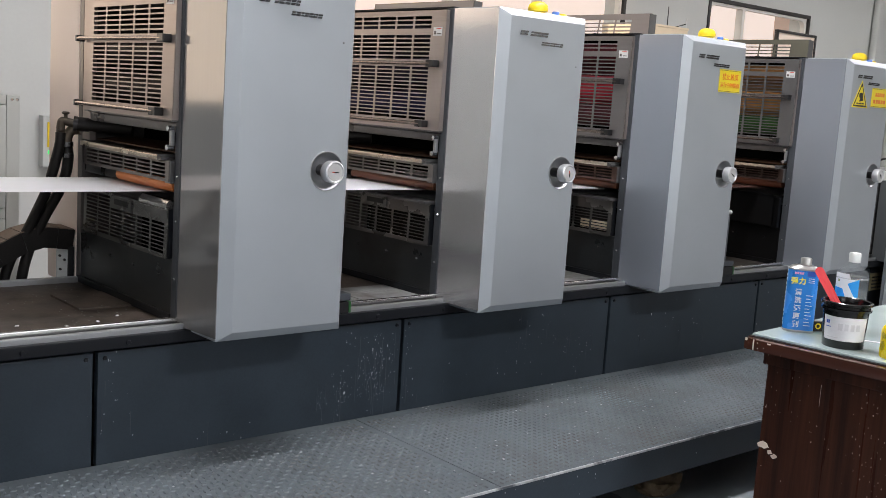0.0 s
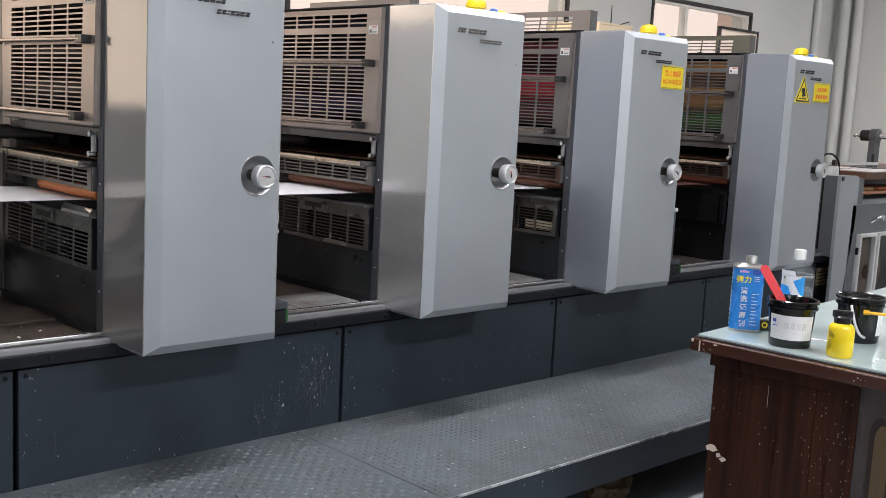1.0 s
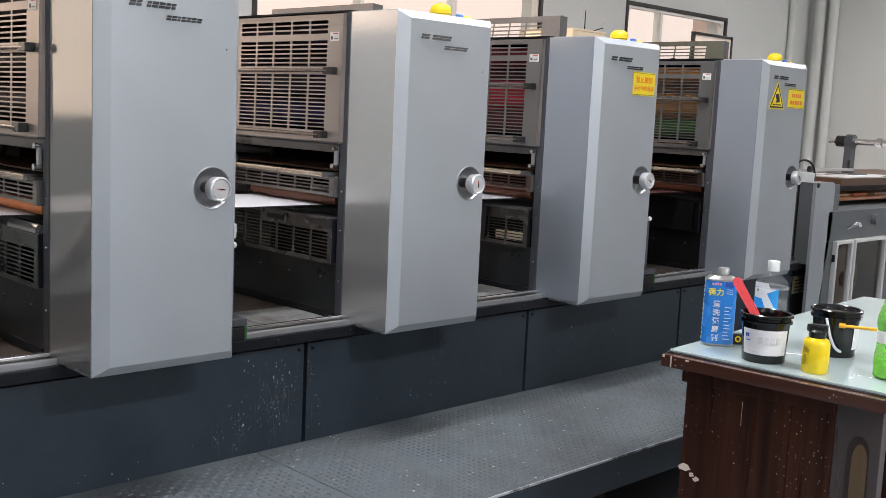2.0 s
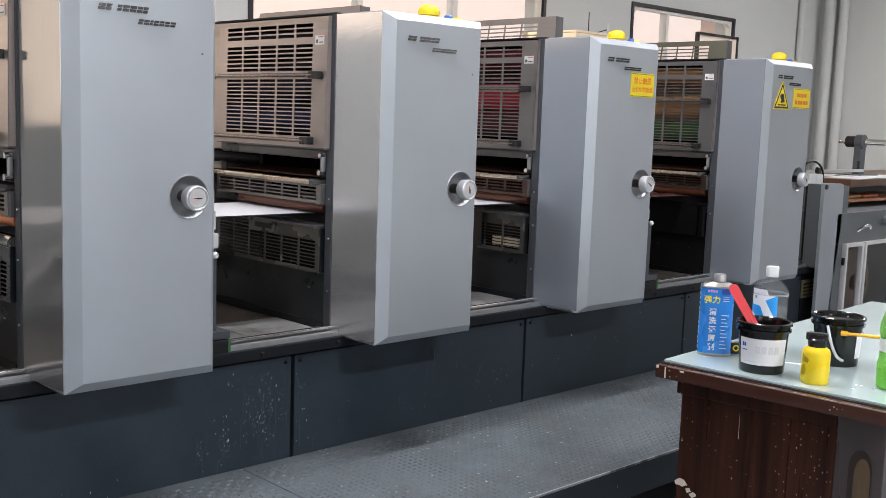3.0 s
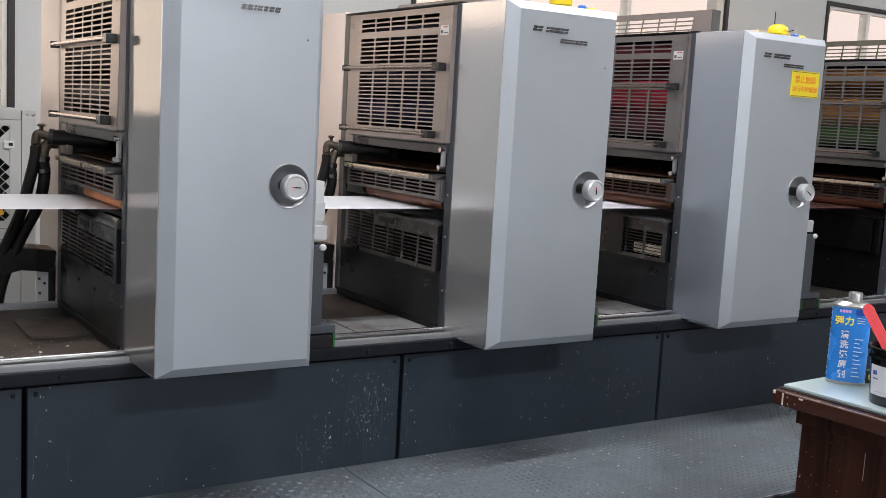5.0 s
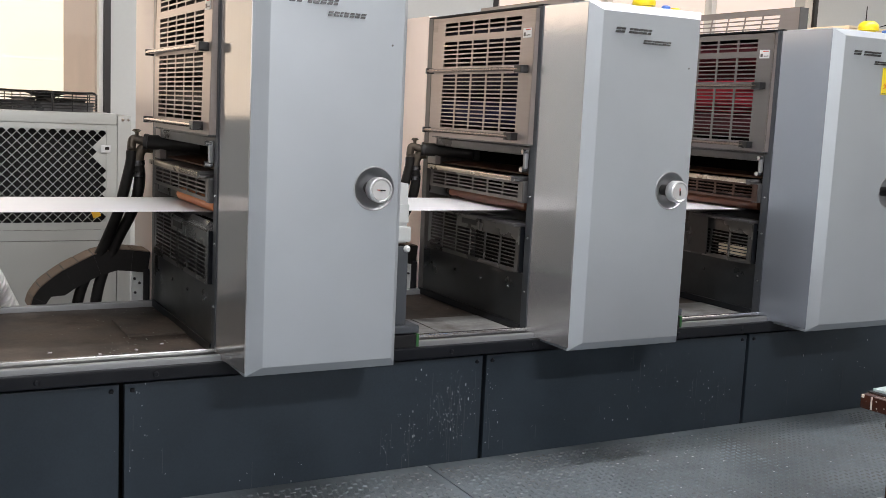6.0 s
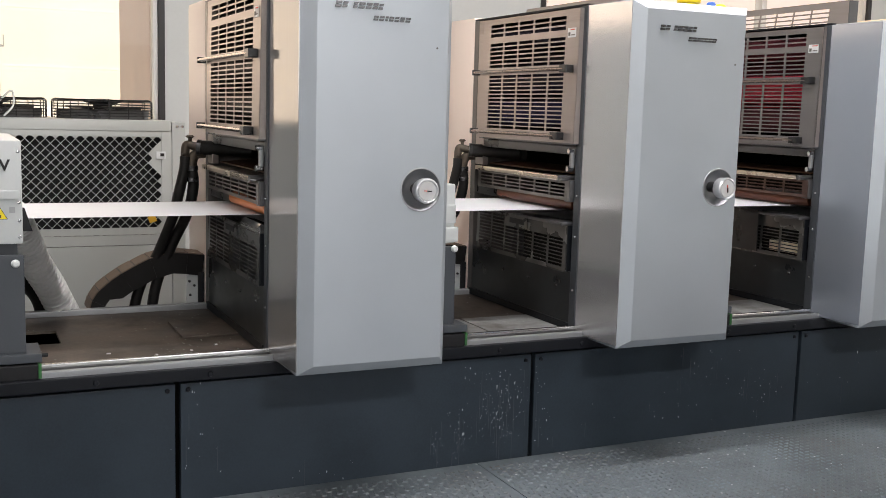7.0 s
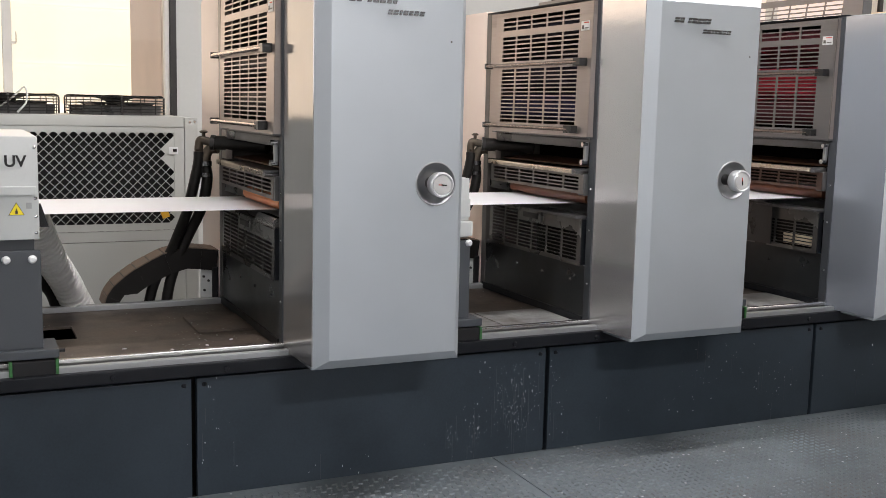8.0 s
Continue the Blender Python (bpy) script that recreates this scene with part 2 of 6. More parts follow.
def tube(bm, points, r, seg=12, ridge=None):
    """A bent tube through points (Catmull-Rom), with an optional ridge (depth, number)."""
    pts = [Vector(p) for p in points]
    pts = [2 * pts[0] - pts[1]] + pts + [2 * pts[-1] - pts[-2]]
    line = []
    steps = 10 if not ridge else max(10, ridge[1] * 4 // (len(pts) - 3))
    for i in range(1, len(pts) - 2):
        for s in range(steps):
            t = s / steps
            p0, p1, p2, p3 = pts[i - 1:i + 3]
            line.append(0.5 * ((2 * p1) + (p2 - p0) * t + (2 * p0 - 5 * p1 + 4 * p2 - p3) * t * t + (3 * p1 - p0 - 3 * p2 + p3) * t ** 3))
    line.append(pts[-2])
    rings = []
    for i, p in enumerate(line):
        d = (line[min(i + 1, len(line) - 1)] - line[max(i - 1, 0)]).normalized()
        side = d.cross(Vector((0.13, 0.97, 0.21))).normalized()
        up = side.cross(d)
        rad = r + (ridge[0] * (0.8, 1, -1.4, -1.4)[i % 4] if ridge else 0)
        rings.append([bm.verts.new(p + rad * (math.cos(2 * math.pi * j / seg) * side + math.sin(2 * math.pi * j / seg) * up)) for j in range(seg)])
    for p, q in zip(rings, rings[1:]):
        for j in range(seg):
            bm.faces.new((p[j], p[(j + 1) % seg], q[(j + 1) % seg], q[j]))
    bm.faces.new(rings[0])
    bm.faces.new(rings[-1])
    return bm


def slotted(bm, y0, y1, z0, z1, cols, rows, x_of, th=0.0025):
    """A sheet across y and z with real slots: cols and rows are spans; x_of(z) bends or tilts it."""
    ys = sorted({y0, y1, *(v for c in cols for v in c)})
    zs = sorted({z0, z1, *(v for r in rows for v in r)})
    cs, rs = set(c[0] for c in cols), set(r[0] for r in rows)
    fr = [[bm.verts.new((x_of(z), y, z)) for z in zs] for y in ys]
    bk = [[bm.verts.new((x_of(z) + th, y, z)) for z in zs] for y in ys]
    ny, nz = len(ys) - 1, len(zs) - 1

    def solid(i, j):
        return 0 <= i < ny and 0 <= j < nz and not (ys[i] in cs and zs[j] in rs)

    for i in range(ny):
        for j in range(nz):
            if solid(i, j):
                bm.faces.new((fr[i][j], fr[i][j + 1], fr[i + 1][j + 1], fr[i + 1][j]))
                bm.faces.new((bk[i][j], bk[i + 1][j], bk[i + 1][j + 1], bk[i][j + 1]))
    for i in range(ny + 1):
        for j in range(nz):
            if solid(i - 1, j) != solid(i, j):
                bm.faces.new((fr[i][j], fr[i][j + 1], bk[i][j + 1], bk[i][j]))
    for i in range(ny):
        for j in range(nz + 1):
            if solid(i, j - 1) != solid(i, j):
                bm.faces.new((fr[i][j], fr[i + 1][j], bk[i + 1][j], bk[i][j]))
    return bm


def spans(a, b, n, fill):
    step = (b - a) / n
    return [(a + i * step + step * (1 - fill) / 2, a + (i + 1) * step - step * (1 - fill) / 2) for i in range(n)]


BASES = {}


def thing(name, place, label, category, group="", kind=""):
    ob = new(name)
    ob.location = place
    ob.empty_display_size = 0.05
    BASES[ob.name] = Vector(place)
    return tagged(ob, label, category, group, kind)


def part(name, bm, material, parent=None, label="", smooth=None):
    """One mesh object from a bmesh in world metres, under a thing or a part."""
    bmesh.ops.recalc_face_normals(bm, faces=bm.faces)
    me = bpy.data.meshes.new(name)
    at = BASES[parent.name] if parent else Vector((0, 0, 0))
    bmesh.ops.translate(bm, vec=-at, verts=bm.verts)
    bm.to_mesh(me)
    bm.free()
    if smooth is not None:
        me.shade_smooth()
        me.set_sharp_from_angle(angle=radians(smooth))
    if material:
        me.materials.append(material)
    ob = new(name, me)
    ob.parent = parent
    BASES[ob.name] = at
    if label:
        tagged(ob, label)
    return ob


def single(name, bm, material, label, category, kind="", group="", smooth=None):
    """A thing that is one mesh, in world metres."""
    ob = part(name, bm, material, None, label, smooth)
    return tagged(ob, label, category, group, kind)


def lettering(name, body, size, place, turn, material, parent, label="", depth=0.0006, weight=0.0):
    """Raised letters of the built-in font as a mesh, centred on place."""
    cu = bpy.data.curves.new(name, "FONT")
    cu.body, cu.size, cu.extrude, cu.offset = body, size, depth, weight
    cu.align_x, cu.align_y = "CENTER", "CENTER"
    tmp = new(name, cu)
    me = bpy.data.meshes.new_from_object(tmp.evaluated_get(bpy.context.evaluated_depsgraph_get()))
    bpy.data.objects.remove(tmp)
    at = BASES[parent.name]
    me.transform(Matrix.Translation(Vector(place) - at) @ Euler([radians(a) for a in turn]).to_matrix().to_4x4())
    me.materials.clear()
    me.materials.append(material)
    ob = new(name, me)
    ob.parent = parent
    BASES[ob.name] = at
    return tagged(ob, label) if label else ob


B = bmesh.new

# ---- the room ----
WALL_Y, END_X = 2.6, 8.75
ROOM = (-6.0, END_X, -5.6, WALL_Y)
single("floor", box(B(), -6.2, END_X + 0.2, -5.8, WALL_Y + 0.2, -0.12, 0.0), M_FLOOR, "grey epoxy workshop floor, dull and scuffed", "floor", "structure")
single("ceiling", box(B(), -6.2, END_X + 0.2, -5.8, WALL_Y + 0.2, 3.4, 3.55), M_CEIL, "white painted workshop ceiling", "ceiling", "structure")
WINDOWS = [(-2.55, 0.146), (2.2, 4.69), (5.70, 7.21)]
SILL, HEAD = 1.05, 2.285


def wall_with_windows(name, y0, y1, x0, x1, holes, sill, head, label):
    bm = B()
    at = x0
    for a, b in holes:
        box(bm, at, a, y0, y1, 0, 3.4)
        box(bm, a, b, y0, y1, 0, sill)
        box(bm, a, b, y0, y1, head, 3.4)
        at = b
    box(bm, at, x1, y0, y1, 0, 3.4)
    return single(name, bm, M_WALL, label, "wall", "structure")


wall_with_windows("wall_north", WALL_Y, WALL_Y + 0.2, -6.2, END_X + 0.2, WINDOWS, SILL, HEAD, "pale grey-green painted wall with three windows")
FRONT_WINDOWS = [(-3.7, -1.5), (0.2, 2.6), (5.7, 7.9)]
wall_with_windows("wall_south", -5.8, -5.6, -6.2, END_X + 0.2, FRONT_WINDOWS, 1.2, 3.0, "pale painted wall with three windows")
single("wall_east", box(B(), END_X, END_X + 0.2, -5.6, WALL_Y, 0, 3.4), M_WALL, "pale painted end wall", "wall", "structure")
# end wall opened only to make room for the added west fill
bm = B()
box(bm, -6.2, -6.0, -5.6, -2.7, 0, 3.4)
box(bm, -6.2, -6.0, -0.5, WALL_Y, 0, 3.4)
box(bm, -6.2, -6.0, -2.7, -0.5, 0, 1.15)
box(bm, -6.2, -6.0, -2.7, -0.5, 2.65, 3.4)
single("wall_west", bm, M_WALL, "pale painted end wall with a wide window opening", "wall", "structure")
M_WFRAME = plain("white_window_frame", (0.78, 0.76, 0.72), 0.4)
M_GASKET = plain("dark_window_gasket", (0.02, 0.018, 0.018), 0.5)


def window(n, x0, x1, z0, z1, y, mullions, flip=1):
    w = thing("window_%d" % n, (x0, y, z0), "white framed sliding window with dark rubber gasket", "window", kind="structure")
    for a, b, c, d in ((x0, x1, z0, z0 + 0.03), (x0, x1, z1 - 0.03, z1)):
        part("window_frame", box(B(), a, b, y - 0.01 * flip if flip > 0 else y - 0.04, y + 0.05, c, d, 0.003), M_GASKET, w)
    for a, b in ((x0, x0 + 0.03), (x1 - 0.03, x1)):
        part("window_frame", box(B(), a, b, y - 0.01, y + 0.05, z0 + 0.03, z1 - 0.03, 0.003), M_GASKET, w)
    ix0, ix1, iz0, iz1 = x0 + 0.03, x1 - 0.03, z0 + 0.03, z1 - 0.03
    part("inner_frame", box(B(), ix0, ix1, y + 0.01, y + 0.06, iz0, iz0 + 0.022, 0.004), M_WFRAME, w)
    part("inner_frame", box(B(), ix0, ix1, y + 0.01, y + 0.06, iz1 - 0.022, iz1, 0.004), M_WFRAME, w)
    part("inner_frame", box(B(), ix0, ix0 + 0.022, y + 0.01, y + 0.06, iz0 + 0.022, iz1 - 0.022, 0.004), M_WFRAME, w)
    part("inner_frame", box(B(), ix1 - 0.022, ix1, y + 0.01, y + 0.06, iz0 + 0.022, iz1 - 0.022, 0.004), M_WFRAME, w)
    for cx, sx in ((ix0 + 0.022, 1), (ix1 - 0.022, -1)):
        for cz_, sz in ((iz0 + 0.022, 1), (iz1 - 0.022, -1)):
            bm = B()
            arc = [(cx, cz_)] + [(cx + sx * 0.07 * (1 - math.sin(a)), cz_ + sz * 0.07 * (1 - math.cos(a))) for a in [math.pi * k / 16 for k in range(9)]]
            lo = [bm.verts.new((px, y + 0.012, pz)) for px, pz in arc]
            hi = [bm.verts.new((px, y + 0.058, pz)) for px, pz in arc]
            bm.faces.new(lo)
            bm.faces.new(hi)
            for k in range(len(arc)):
                l = (k + 1) % len(arc)
                bm.faces.new((lo[k], lo[l], hi[l], hi[k]))
            part("corner_fillet", bm, M_WFRAME, w)
    for mx in mullions:
        part("mullion", box(B(), mx - 0.02, mx + 0.02, y + 0.0, y + 0.07, iz0 + 0.022, iz1 - 0.022, 0.004), M_WFRAME, w)
    g = part("pane", box(B(), ix0 + 0.03, ix1 - 0.03, y + 0.03, y + 0.034, iz0 + 0.03, iz1 - 0.03), M_GLASS, w)
    g.visible_shadow = False
    return w


win1 = window(1, -2.55, 0.146, SILL, HEAD, WALL_Y, [-0.60, -1.5])
bm = box(B(), -0.583, -0.562, WALL_Y - 0.012, WALL_Y, 1.540, 1.552, 0.003)
box(bm, -0.566, -0.560, WALL_Y - 0.016, WALL_Y - 0.006, 1.546, 1.596, 0.002)
part("latch", bm, M_WFRAME, win1, "small hooked sash latch")
window(2, 2.2, 4.69, SILL, HEAD, WALL_Y, [3.80, 3.0])
window(3, 5.70, 7.21, SILL, HEAD, WALL_Y, [6.20])
window(4, -3.7, -1.5, 1.2, 3.0, -5.74, [-2.6])
window(5, 0.2, 2.6, 1.2, 3.0, -5.74, [1.4])
# unseen window added for the far-end fill
window(6, 5.7, 7.9, 1.2, 3.0, -5.74, [6.8])
w7 = thing("window_7", (-6.1, -2.7, 1.15), "white framed end window with dark rubber gasket", "window", kind="structure")
for y0, y1, z0, z1 in ((-2.7, -0.5, 1.15, 1.19), (-2.7, -0.5, 2.61, 2.65), (-2.7, -2.66, 1.19, 2.61), (-0.54, -0.5, 1.19, 2.61), (-1.62, -1.58, 1.19, 2.61)):
    part("window_frame", box(B(), -6.13, -6.07, y0, y1, z0, z1, 0.003), M_WFRAME, w7)
g = part("pane", box(B(), -6.102, -6.098, -2.66, -0.54, 1.19, 2.61), M_GLASS, w7)
g.visible_shadow = False
# the yard wall opposite: its sunlight is put in as glow
M_YARD = glow("glowing_yard_wall", (1.0, 0.93, 0.74), 0.82)
yard = thing("backdrop", (0, 6.5, 0), "cream panelled building across the yard, glowing in place of sunlight", "building", kind="structure")
# unseen upper part added so that the columns stay out of the sun
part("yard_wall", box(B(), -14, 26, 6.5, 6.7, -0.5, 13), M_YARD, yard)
part("yard_wing", box(B(), 3.0, 26, 6.40, 6.48, -0.5, 13), glow("glowing_pink_render", (1.0, 0.84, 0.71), 0.72), yard, "pinkish rendered wing, glowing in place of sunlight")
M_JOINT = glow("glowing_joint_cream", (1.0, 0.86, 0.66), 0.80)
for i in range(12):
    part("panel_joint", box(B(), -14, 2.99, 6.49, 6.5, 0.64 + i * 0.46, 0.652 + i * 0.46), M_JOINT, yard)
single("yard_ground", box(B(), -14, 26, WALL_Y + 0.25, 6.5, -0.6, -0.5), plain("yard_concrete", (0.40, 0.37, 0.33), 0.9), "pale concrete yard", "ground", "structure")
single("yard_column", box(B(), 0.135, 0.60, 2.95, 3.98, -0.5, 4.5, 0.01), mat("yard_column_render", (0.72, 0.575, 0.505), 0.8, vary=0.1, scale=3), "pinkish rendered column outside the window", "column", "structure")
single("yard_column", box(B(), 7.9, 8.2, 3.1, 3.4, -0.5, 4.5, 0.01), bpy.data.materials["yard_column_render"], "pinkish rendered column outside the window", "column", "structure")
# conduit pipes in the far corner
for px, py, r in ((8.32, 2.560, 0.034), (8.692, 2.470, 0.054), (8.700, 2.335, 0.044)):
    single("conduit_pipe", cyl(B(), (px, py, 0.0), (px, py, 3.4), r), M_WALL, "painted vertical conduit pipe in the wall corner", "pipe", smooth=40)
# ceiling lamps, out of view; the easternmost is an added fill
M_TUBE = glow("tube_glow", (0.93, 0.97, 1.0), 6.0)
for tx, ty, tw in TUBES:
    lamp = thing("ceiling_light", (tx, ty, 3.3), "white batten ceiling light with fluorescent tubes", "ceiling light", "ceiling lights")
    part("batten", box(B(), tx - 0.62, tx + 0.62, ty - 0.09, ty + 0.09, 3.34, 3.40, 0.006), M_WHITE, lamp)
    for s in (-0.05, 0.05):
        part("tube", cyl(B(), (tx - 0.6, ty + s, 3.32), (tx + 0.6, ty + s, 3.32), 0.013), M_TUBE, lamp)

# ---- press base ----
BX0, BX1 = -3.0, 4.27
M_DECK_GREY = mat("pale_dusty_plate", (0.36, 0.37, 0.365), 0.5, 0.3, vary=0.35, scale=7, fine=80, bump=0.1, dark=(0.12, 0.11, 0.10), dark_at=(0.44, 0.66), spots=(30, 1.95, (0.6, 0.6, 0.58), 1.0))
# cover plates of the last gap, with its shade painted into the colour
M_DECK_DIM = mat("dim_cover_plate", (0.045, 0.038, 0.033), 0.5, 0.1, vary=0.5, scale=8, fine=90, bump=0.2, dark=(0.016, 0.013, 0.011), dark_at=(0.45, 0.65))
base = thing("press_base", (0, 0.5, 0), "long slate-grey steel press base with bolted doors and a dusty deck", "press base")
# core, beams and recess strip are near black in place of inner shade
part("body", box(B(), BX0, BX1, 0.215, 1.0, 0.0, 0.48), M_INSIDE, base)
for y0 in (0.236, 0.975):
    part("beam", box(B(), BX0, BX1, y0, y0 + 0.02, 0.48, 0.60), M_INSIDE, base)
deck_cut = (-0.74, -0.526, 0.545, 0.725)
bm = B()
box(bm, BX0, deck_cut[0], 0.24, 0.95, 0.617, 0.625)
box(bm, deck_cut[0], deck_cut[1], 0.24, deck_cut[2], 0.617, 0.625)
box(bm, deck_cut[0], deck_cut[1], deck_cut[3], 0.95, 0.617, 0.625)
box(bm, deck_cut[1], BX1, 0.24, 0.95, 0.617, 0.625)
part("deck_plate", bm, M_DECK, base, "dusty brown-grey steel deck with an opening")
part("cover_plate", box(B(), -0.192, -0.024, 0.500, 0.74, 0.625, 0.632, 0.002), M_DECK, base)
for x0, x1 in ((0.44, 0.968), (1.43, 1.958), (2.425, 3.205)):
    xm = x0 + (x1 - x0) * 0.52
    for a, b in ((x0, xm - 0.003), (xm + 0.003, x1)):
        part("cover_plate", box(B(), a, b, 0.254, 0.50, 0.625, 0.631, 0.002), M_DECK_DIM if x0 > 2 else M_DECK_GREY, base, "dusty cover plate")
for y0, y1, z1 in ((0.167, 0.185, 0.638), (0.199, 0.213, 0.650), (0.226, 0.247, 0.642)):
    part("rail", box(B(), BX0, BX1, y0, y1, 0.618, z1, 0.003), M_RAIL if y0 == 0.199 else M_DISH, base, "worn aluminium guide rail")
part("rail", box(B(), BX0, BX1, 0.935, 0.965, 0.625, 0.644, 0.003), M_DISH, base, "worn aluminium guide rail")
part("top_lip", box(B(), BX0, BX1, 0.150, 0.235, 0.588, 0.622, 0.004), M_FRAME, base)
part("recess_strip", box(B(), BX0, BX1, 0.2085, 0.235, 0.0, 0.588), M_INSIDE, base)
SEAMS = [-0.269 + 1.0865 * i for i in range(-3, 5)]
for a, b in zip(SEAMS, SEAMS[1:]):
    a2, b2 = max(a, BX0) + 0.007, min(b, BX1) - 0.007
    if b2 - a2 < 0.1:
        continue
    d = part("door", box(B(), a2, b2, 0.184, 0.208, 0.245, 0.574, 0.003), M_DOOR, base, "slate-grey steel door flecked with white splashes")
    for bx in (a2 + 0.02, b2 - 0.02):
        part("bolt", lathe(B(), [(0.0, 0.006), (0.005, 0.005), (0.007, 0.0)], (bx, 0.184, 0.557), "-Y", 10), M_FRAME, d, smooth=40)
for i in range(24):
    bx = BX0 + 0.2 + i * 0.29
    part("bolt", lathe(B(), [(0.0, 0.006), (0.006, 0.005), (0.008, 0.0)], (bx, 0.150, 0.604), "-Y", 10), M_FRAME, base, smooth=40)

# dried white splashes on the doors
M_SPLASH = plain("dried_white_splash", (0.62, 0.64, 0.67), 0.6)
M_STREAK = plain("faint_dried_streak", (0.044, 0.053, 0.064), 0.6)
rnd = random.Random(11)
drops, streaks = B(), B()
for cx, cz, wx, wz, n in ((0.715, 0.42, 0.055, 0.070, 120), (0.57, 0.36, 0.022, 0.05, 24), (0.49, 0.32, 0.02, 0.03, 9), (0.84, 0.50, 0.01, 0.05, 8), (0.86, 0.38, 0.02, 0.05, 8), (1.45, 0.42, 0.10, 0.06, 22), (1.72, 0.38, 0.06, 0.06, 18), (1.25, 0.34, 0.15, 0.04, 8), (-0.22, 0.42, 0.03, 0.08, 10), (2.3, 0.42, 0.2, 0.07, 16), (0.2, 0.30, 0.2, 0.03, 5)):
    for k in range(int(n * 1.5)):
        x, z = rnd.gauss(cx, wx), rnd.gauss(cz, wz)
        if not 0.262 < z < 0.555 or any(abs(x - q) < 0.012 for q in SEAMS):
            continue
        r = rnd.choice((0.0004, 0.0005, 0.0006, 0.0008, 0.0010, 0.0015))
        long = rnd.choice((1.0, 1.2, 1.6, 3.5))
        bm = drops
        ring = [bm.verts.new((x + r * math.cos(a), 0.1836, z + r * long * math.sin(a))) for a in [math.pi * i / 4 for i in range(8)]]
        tip = bm.verts.new((x, 0.1824, z))
        for i in range(8):
            bm.faces.new((ring[i], ring[(i + 1) % 8], tip))
        if k % 6 == 0:
            w, h, sx = rnd.uniform(0.0005, 0.0012), rnd.uniform(0.02, 0.11), x + rnd.uniform(-0.02, 0.02)
            if not any(abs(sx - q) < 0.012 for q in SEAMS):
                box(streaks, sx - w, sx + w, 0.1832, 0.1838, max(0.25, z - h), z + rnd.uniform(-0.01, 0.03))
tagged(part("paint_splash", drops, M_SPLASH, base), "dried white splashes", kind="stuff")
tagged(part("paint_streak", streaks, M_STREAK, base), "faint dried runs of splashed wash", kind="stuff")

# ---- tread-plate platform ----
M_ALU_EDGE = mat("bright_worn_edge", (0.55, 0.57, 0.58), 0.4, 0.5, vary=0.5, scale=9, fine=60, dark=(0.12, 0.13, 0.14), dark_at=(0.5, 0.6))
plat = thing("platform", (0.6, -0.18, 0), "low grey platform topped with diamond tread plate", "platform")
PY0, PY1, PZ = -0.54, 0.178, 0.25
PSEAM = 0.628
for a, b in ((-3.2, PSEAM - 0.002), (PSEAM + 0.002, 4.3)):
    part("tread_plate", box(B(), a, b, PY0, PY1, PZ - 0.006, PZ), M_TREAD, plat)
part("edge_strip", box(B(), -3.2, 4.3, PY0 - 0.005, PY0 - 0.0003, PZ - 0.006, PZ + 0.0008), M_ALU_EDGE, plat, "worn bright edge of the plate")
part("fascia", box(B(), -3.2, 4.3, PY0 + 0.004, PY0 + 0.012, PZ - 0.115, PZ - 0.006), M_DOOR, plat)
part("fascia_flange", box(B(), -3.2, 4.3, PY0 + 0.012, PY0 + 0.05, PZ - 0.115, PZ - 0.107), M_FRAME, plat)
for px in (-2.4, -0.9, 0.6, 2.1, 3.6):
    part("leg", box(B(), px, px + 0.05, -0.30, -0.25, 0.0, PZ - 0.006), M_FRAME, plat)
    part("leg", box(B(), px, px + 0.05, 0.08, 0.13, 0.0, PZ - 0.006), M_FRAME, plat)

# ---- printing units ----
UNIT_X = [0.0, 0.995, 1.985, 3.235]
UTOP = 1.642
INKS = [
    [(0.018, 0.017, 0.018)] * 3,
    [(0.012, 0.012, 0.022), (0.015, 0.014, 0.030), (0.012, 0.013, 0.055)],
    [(0.10, 0.018, 0.026), (0.50, 0.030, 0.055), (0.075, 0.016, 0.022)],
    [(0.22, 0.10, 0.03), (0.36, 0.16, 0.035), (0.016, 0.058, 0.011)],
]


